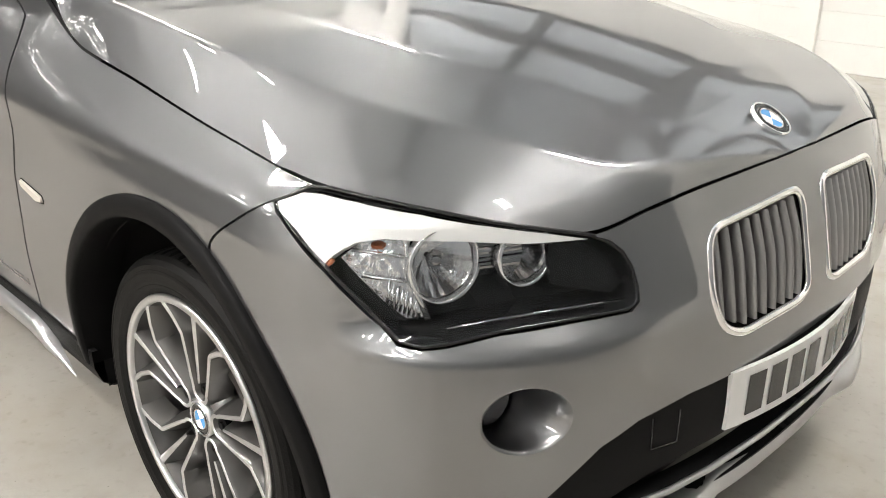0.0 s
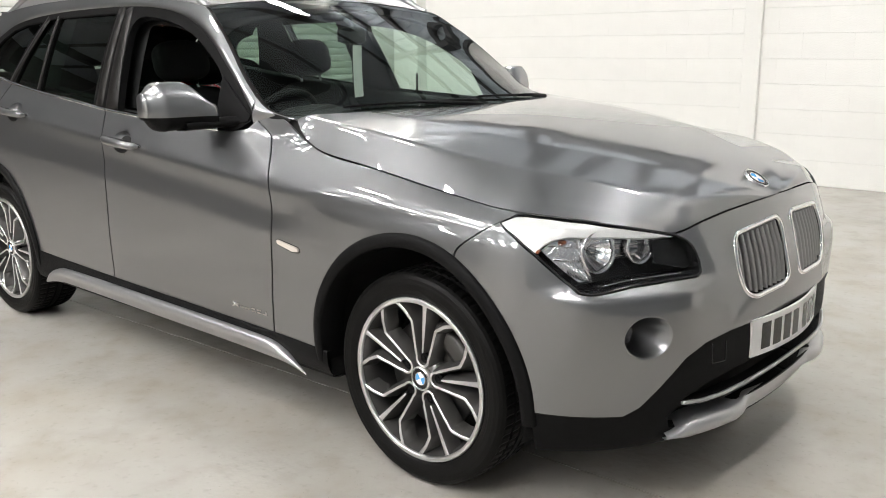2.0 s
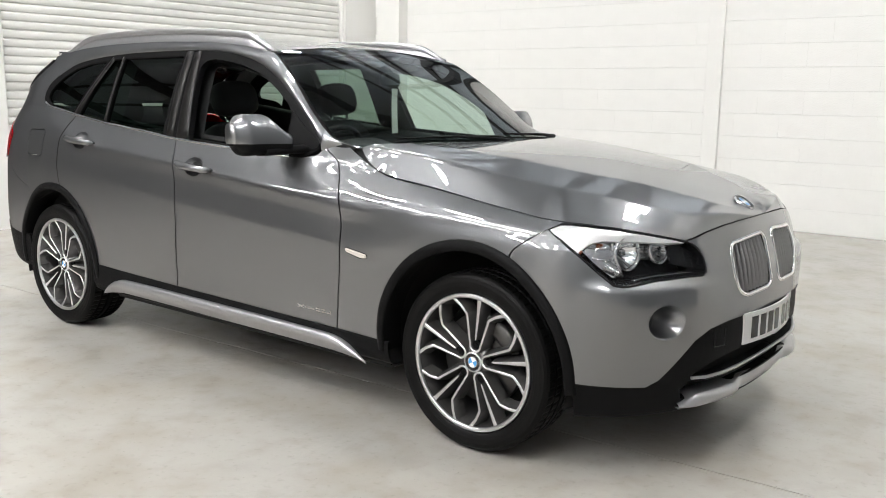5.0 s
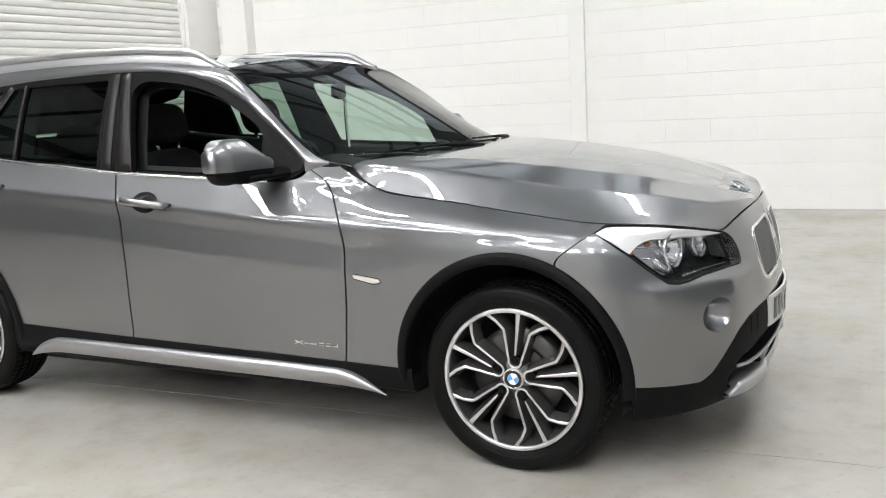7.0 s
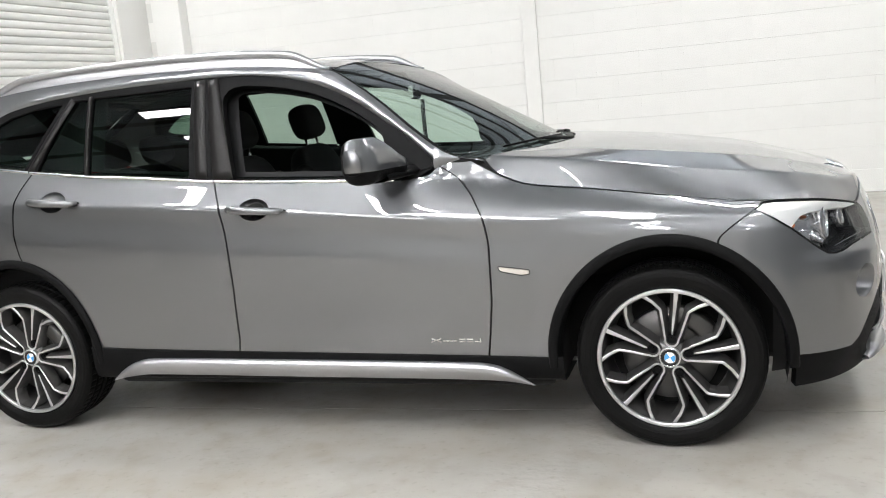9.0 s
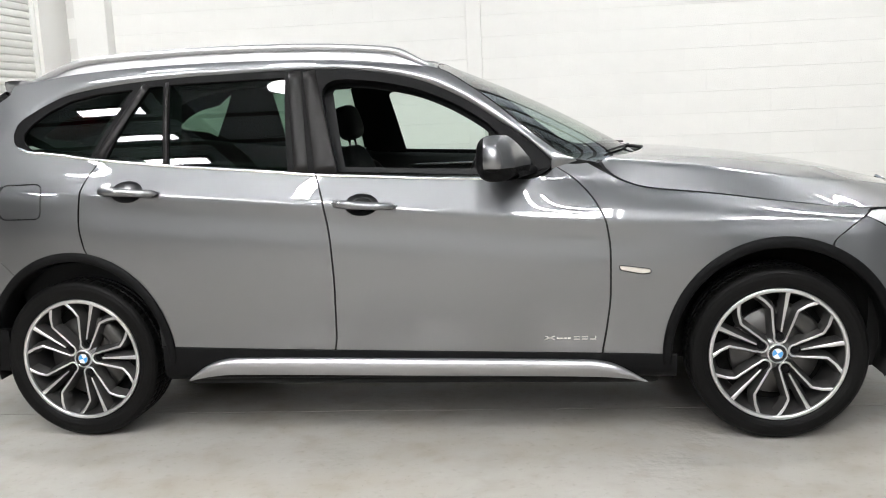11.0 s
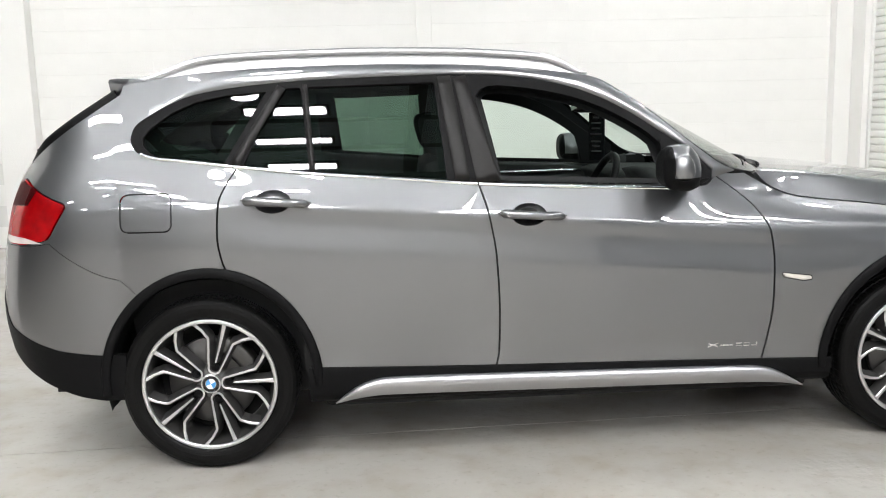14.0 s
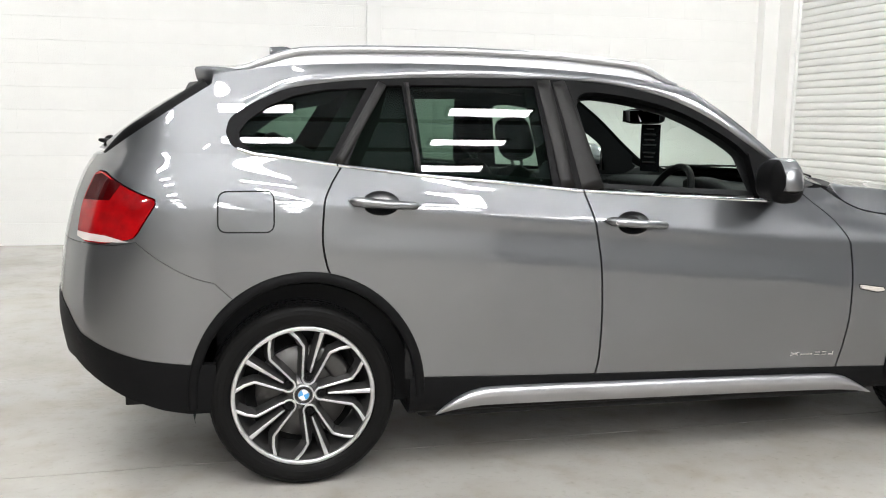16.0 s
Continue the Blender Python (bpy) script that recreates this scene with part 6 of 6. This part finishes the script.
pillow(bm, (0.02, 0, 0.78), (0.16, 1.24, 0.62), 4.0, LEAN)
bench = part("rear_bench", bm, FABRIC, car, "dark cloth rear bench with three headrests")
bm = bmesh.new()
pillow(bm, (0.32, 0, 0.52), (0.5, 1.24, 0.18), 4.0)
part("bench_cushion", bm, FABRIC, bench)
for y in (-0.40, 0.0, 0.40):
    bm = bmesh.new()
    pillow(bm, (-0.06, y, 1.155), (0.10, 0.25, 0.16), 3.0, LEAN)
    part("headrest", bm, FABRIC, bench)
bm = bmesh.new()
grid(bm, [[(x, y, z) for y in steps(-0.66, 0.66, 10)] for x, z in ((-0.62, 1.03), (-0.10, 1.04))])
part("parcel_cover", bm, DASH, car, "dark luggage cover")
bm = bmesh.new()
box(bm, (-0.62, -0.70, 0.28), (2.2, 0.70, 0.34))
part("cabin_floor", bm, DARK, car)

# dashboard: a swept profile with a hood over the dials
bm = bmesh.new()
rows = []
for y in steps(-0.70, 0.70, 48):
    hood_k = math.exp(-((y + 0.37) / 0.17) ** 4)
    prof = [(2.22, 1.015), (2.05, 1.020), (1.90, 1.022 + 0.022 * hood_k), (1.80 - 0.03 * hood_k, 1.020 + 0.055 * hood_k), (1.755 - 0.06 * hood_k, 1.005 + 0.058 * hood_k), (1.76, 0.985), (1.785, 0.94), (1.77, 0.90), (1.74, 0.86), (1.80, 0.76), (1.95, 0.60), (2.0, 0.35)]
    rows.append([(x + 0.06 * (1 - (y / 0.7) ** 2) * (1 if x > 2.1 else 0.4), y, z) for x, z in prof])
grid(bm, rows)
dash = part("dashboard", bm, DASH, car, "dark grey dashboard with a hood over the dials")
bm = bmesh.new()
ribbon(bm, [(1.768 + 0.024 * (1 - (y / 0.7) ** 2), y, 0.945) for y in steps(-0.05, 0.66, 16)], 0.03, 0.006, lambda p: (-1, 0, 0.2))
part("dash_strip", bm, CHROME_SOFT, dash, "satin trim strip on the dashboard")
bm = bmesh.new()
box(bm, (1.0, -0.12, 0.34), (1.85, 0.12, 0.60), 0.03)
part("centre_console", bm, DASH, car)
# steering wheel
WHEEL_AT = Matrix.Translation((1.585, -0.37, 0.955)) @ Euler((0, radians(-66), 0)).to_matrix().to_4x4()
bm = bmesh.new()
grid(bm, [[WHEEL_AT @ Vector(((0.180 + 0.016 * math.cos(b)) * math.cos(a), (0.180 + 0.016 * math.cos(b)) * math.sin(a), 0.016 * math.sin(b))) for b in [j * math.pi / 6 for j in range(12)]] for a in [i * math.pi / 28 for i in range(56)]], close_u=True, close_v=True)
steer = part("steering_wheel", bm, LEATHER, car, "black leather steering wheel")
bm = bmesh.new()
pillow(bm, (0, 0, 0), (0.15, 0.13, 0.06), 2.6)
bm.transform(WHEEL_AT @ Matrix.Translation((0, 0, -0.02)))
part("steering_boss", bm, LEATHER, steer)
for a in (90, -90, 180):
    bm = bmesh.new()
    d = Vector((math.cos(radians(a)), math.sin(radians(a)), 0))
    ribbon(bm, [WHEEL_AT @ (d * r + Vector((0, 0, -0.012))) for r in (0.05, 0.11, 0.175)], 0.035, 0.01, lambda p: WHEEL_AT.to_3x3() @ Vector((0, 0, 1)))
    part("steering_spoke", bm, CHROME_SOFT, steer, "satin steering wheel spoke")
# inner mirror, turned to the driver, and the card that hangs from it
MIRROR_AT = Matrix.Translation((1.635, -0.01, 1.337)) @ Euler((0, 0, radians(24))).to_matrix().to_4x4()
bm = bmesh.new()
pillow(bm, (0, 0, 0), (0.04, 0.245, 0.072), 3.8)
bm.transform(MIRROR_AT)
inner = part("inner_mirror", bm, SATIN_BLACK, car, "black inner mirror under the windscreen top")
bm = bmesh.new()
box(bm, (-0.0215, -0.112, -0.027), (-0.0195, 0.112, 0.027), 0.0008, 1)
bm.transform(MIRROR_AT)
part("mirror_glass", bm, MIRROR, inner, "mirror glass", soft=False)
bm = bmesh.new()
tube(bm, [(1.645, -0.005, 1.34), (1.625, 0.0, 1.375), (1.575, 0.0, 1.405)], 0.012, 8)
part("mirror_stem", bm, SATIN_BLACK, inner)
bm = bmesh.new()
pillow(bm, (1.535, 0.0, 1.415), (0.11, 0.13, 0.035), 3.0)
part("sensor_cover", bm, SATIN_BLACK, inner)
CARD_AT = Matrix.Translation((1.672, -0.02, 0)) @ Euler((0, 0, radians(26))).to_matrix().to_4x4()
bm = bmesh.new()
grid(bm, [[(0.006 * math.sin(9 * z), y, z) for y in (-0.056, 0.056)] for z in steps(1.08, 1.30, 10)])
solidify(bm, 0.003)
bm.transform(CARD_AT)
tag_card = part("hanging_card", bm, CARD, inner, "dark card hanging from the mirror with faint writing")
bm = bmesh.new()
grid(bm, [[(0.006 * math.sin(9 * z) + 0.0042, y, z) for y in (-0.053, 0.053)] for z in steps(1.083, 1.297, 10)])
bm.transform(CARD_AT)
part("card_face", bm, PLATE_WHITE, tag_card, "pale printed face of the card", soft=False)
for z, w in ((1.275, 0.04), (1.25, 0.07), (1.225, 0.06), (1.20, 0.08), (1.165, 0.07), (1.145, 0.05), (1.12, 0.075)):
    bm = bmesh.new()
    grid(bm, [[(0.006 * math.sin(9 * zz) - 0.004, y, zz) for y in (-w / 2, w / 2)] for zz in (z, z + 0.007)])
    bm.transform(CARD_AT)
    part("writing_bar", bm, CARD_INK, tag_card, "faint bar of writing", soft=False)


# ---- blocks of the back wall, laid in courses ----
def block_mesh(w):
    """A block whose bed edges are rounded and whose ends butt."""
    bm = bmesh.new()
    prof = ((0.05, -0.1117), (0.002, -0.1117), (-0.0004, -0.1103), (-0.001, -0.108), (-0.001, 0.108), (-0.0004, 0.1103), (0.002, 0.1117), (0.05, 0.1117))
    vs = grid(bm, [[(x, y, z) for y, z in prof] for x in (-w / 2 + 0.0003, w / 2 - 0.0003)], close_v=True)
    bm.faces.new(vs[0])
    bm.faces.new(vs[-1][::-1])
    bmesh.ops.recalc_face_normals(bm, faces=bm.faces)
    me = bpy.data.meshes.new("block")
    bm.to_mesh(me)
    bm.free()
    me.materials.append(BLOCK)
    return me


FULL = block_mesh(0.44)
for course in range(12):
    x = XL + (0.22 if course % 2 else 0.0)
    while x < XR - 0.2:
        b = new("block", FULL)
        b.parent = wall_back
        b.location = (x + 0.22, YB + random.uniform(-0.0004, 0.0004), 0.1125 + 0.225 * course)
        b.rotation_euler = (random.uniform(-0.003, 0.003), 0, random.uniform(-0.0015, 0.0015))
        x += 0.44
bm = bmesh.new()
for course in range(12, 14):
    x = XL + (0.22 if course % 2 else 0.0)
    while x < XR - 0.2:
        box(bm, (x + 0.0025, YB - 0.004, 0.225 * course + 0.001), (x + 0.4375, YB + 0.05, 0.225 * course + 0.224))
        x += 0.44
upper = part("upper_blocks", bm, BLOCK, wall_back, "white painted blocks higher up the wall", soft=False)
tagged(upper, kind="stuff")
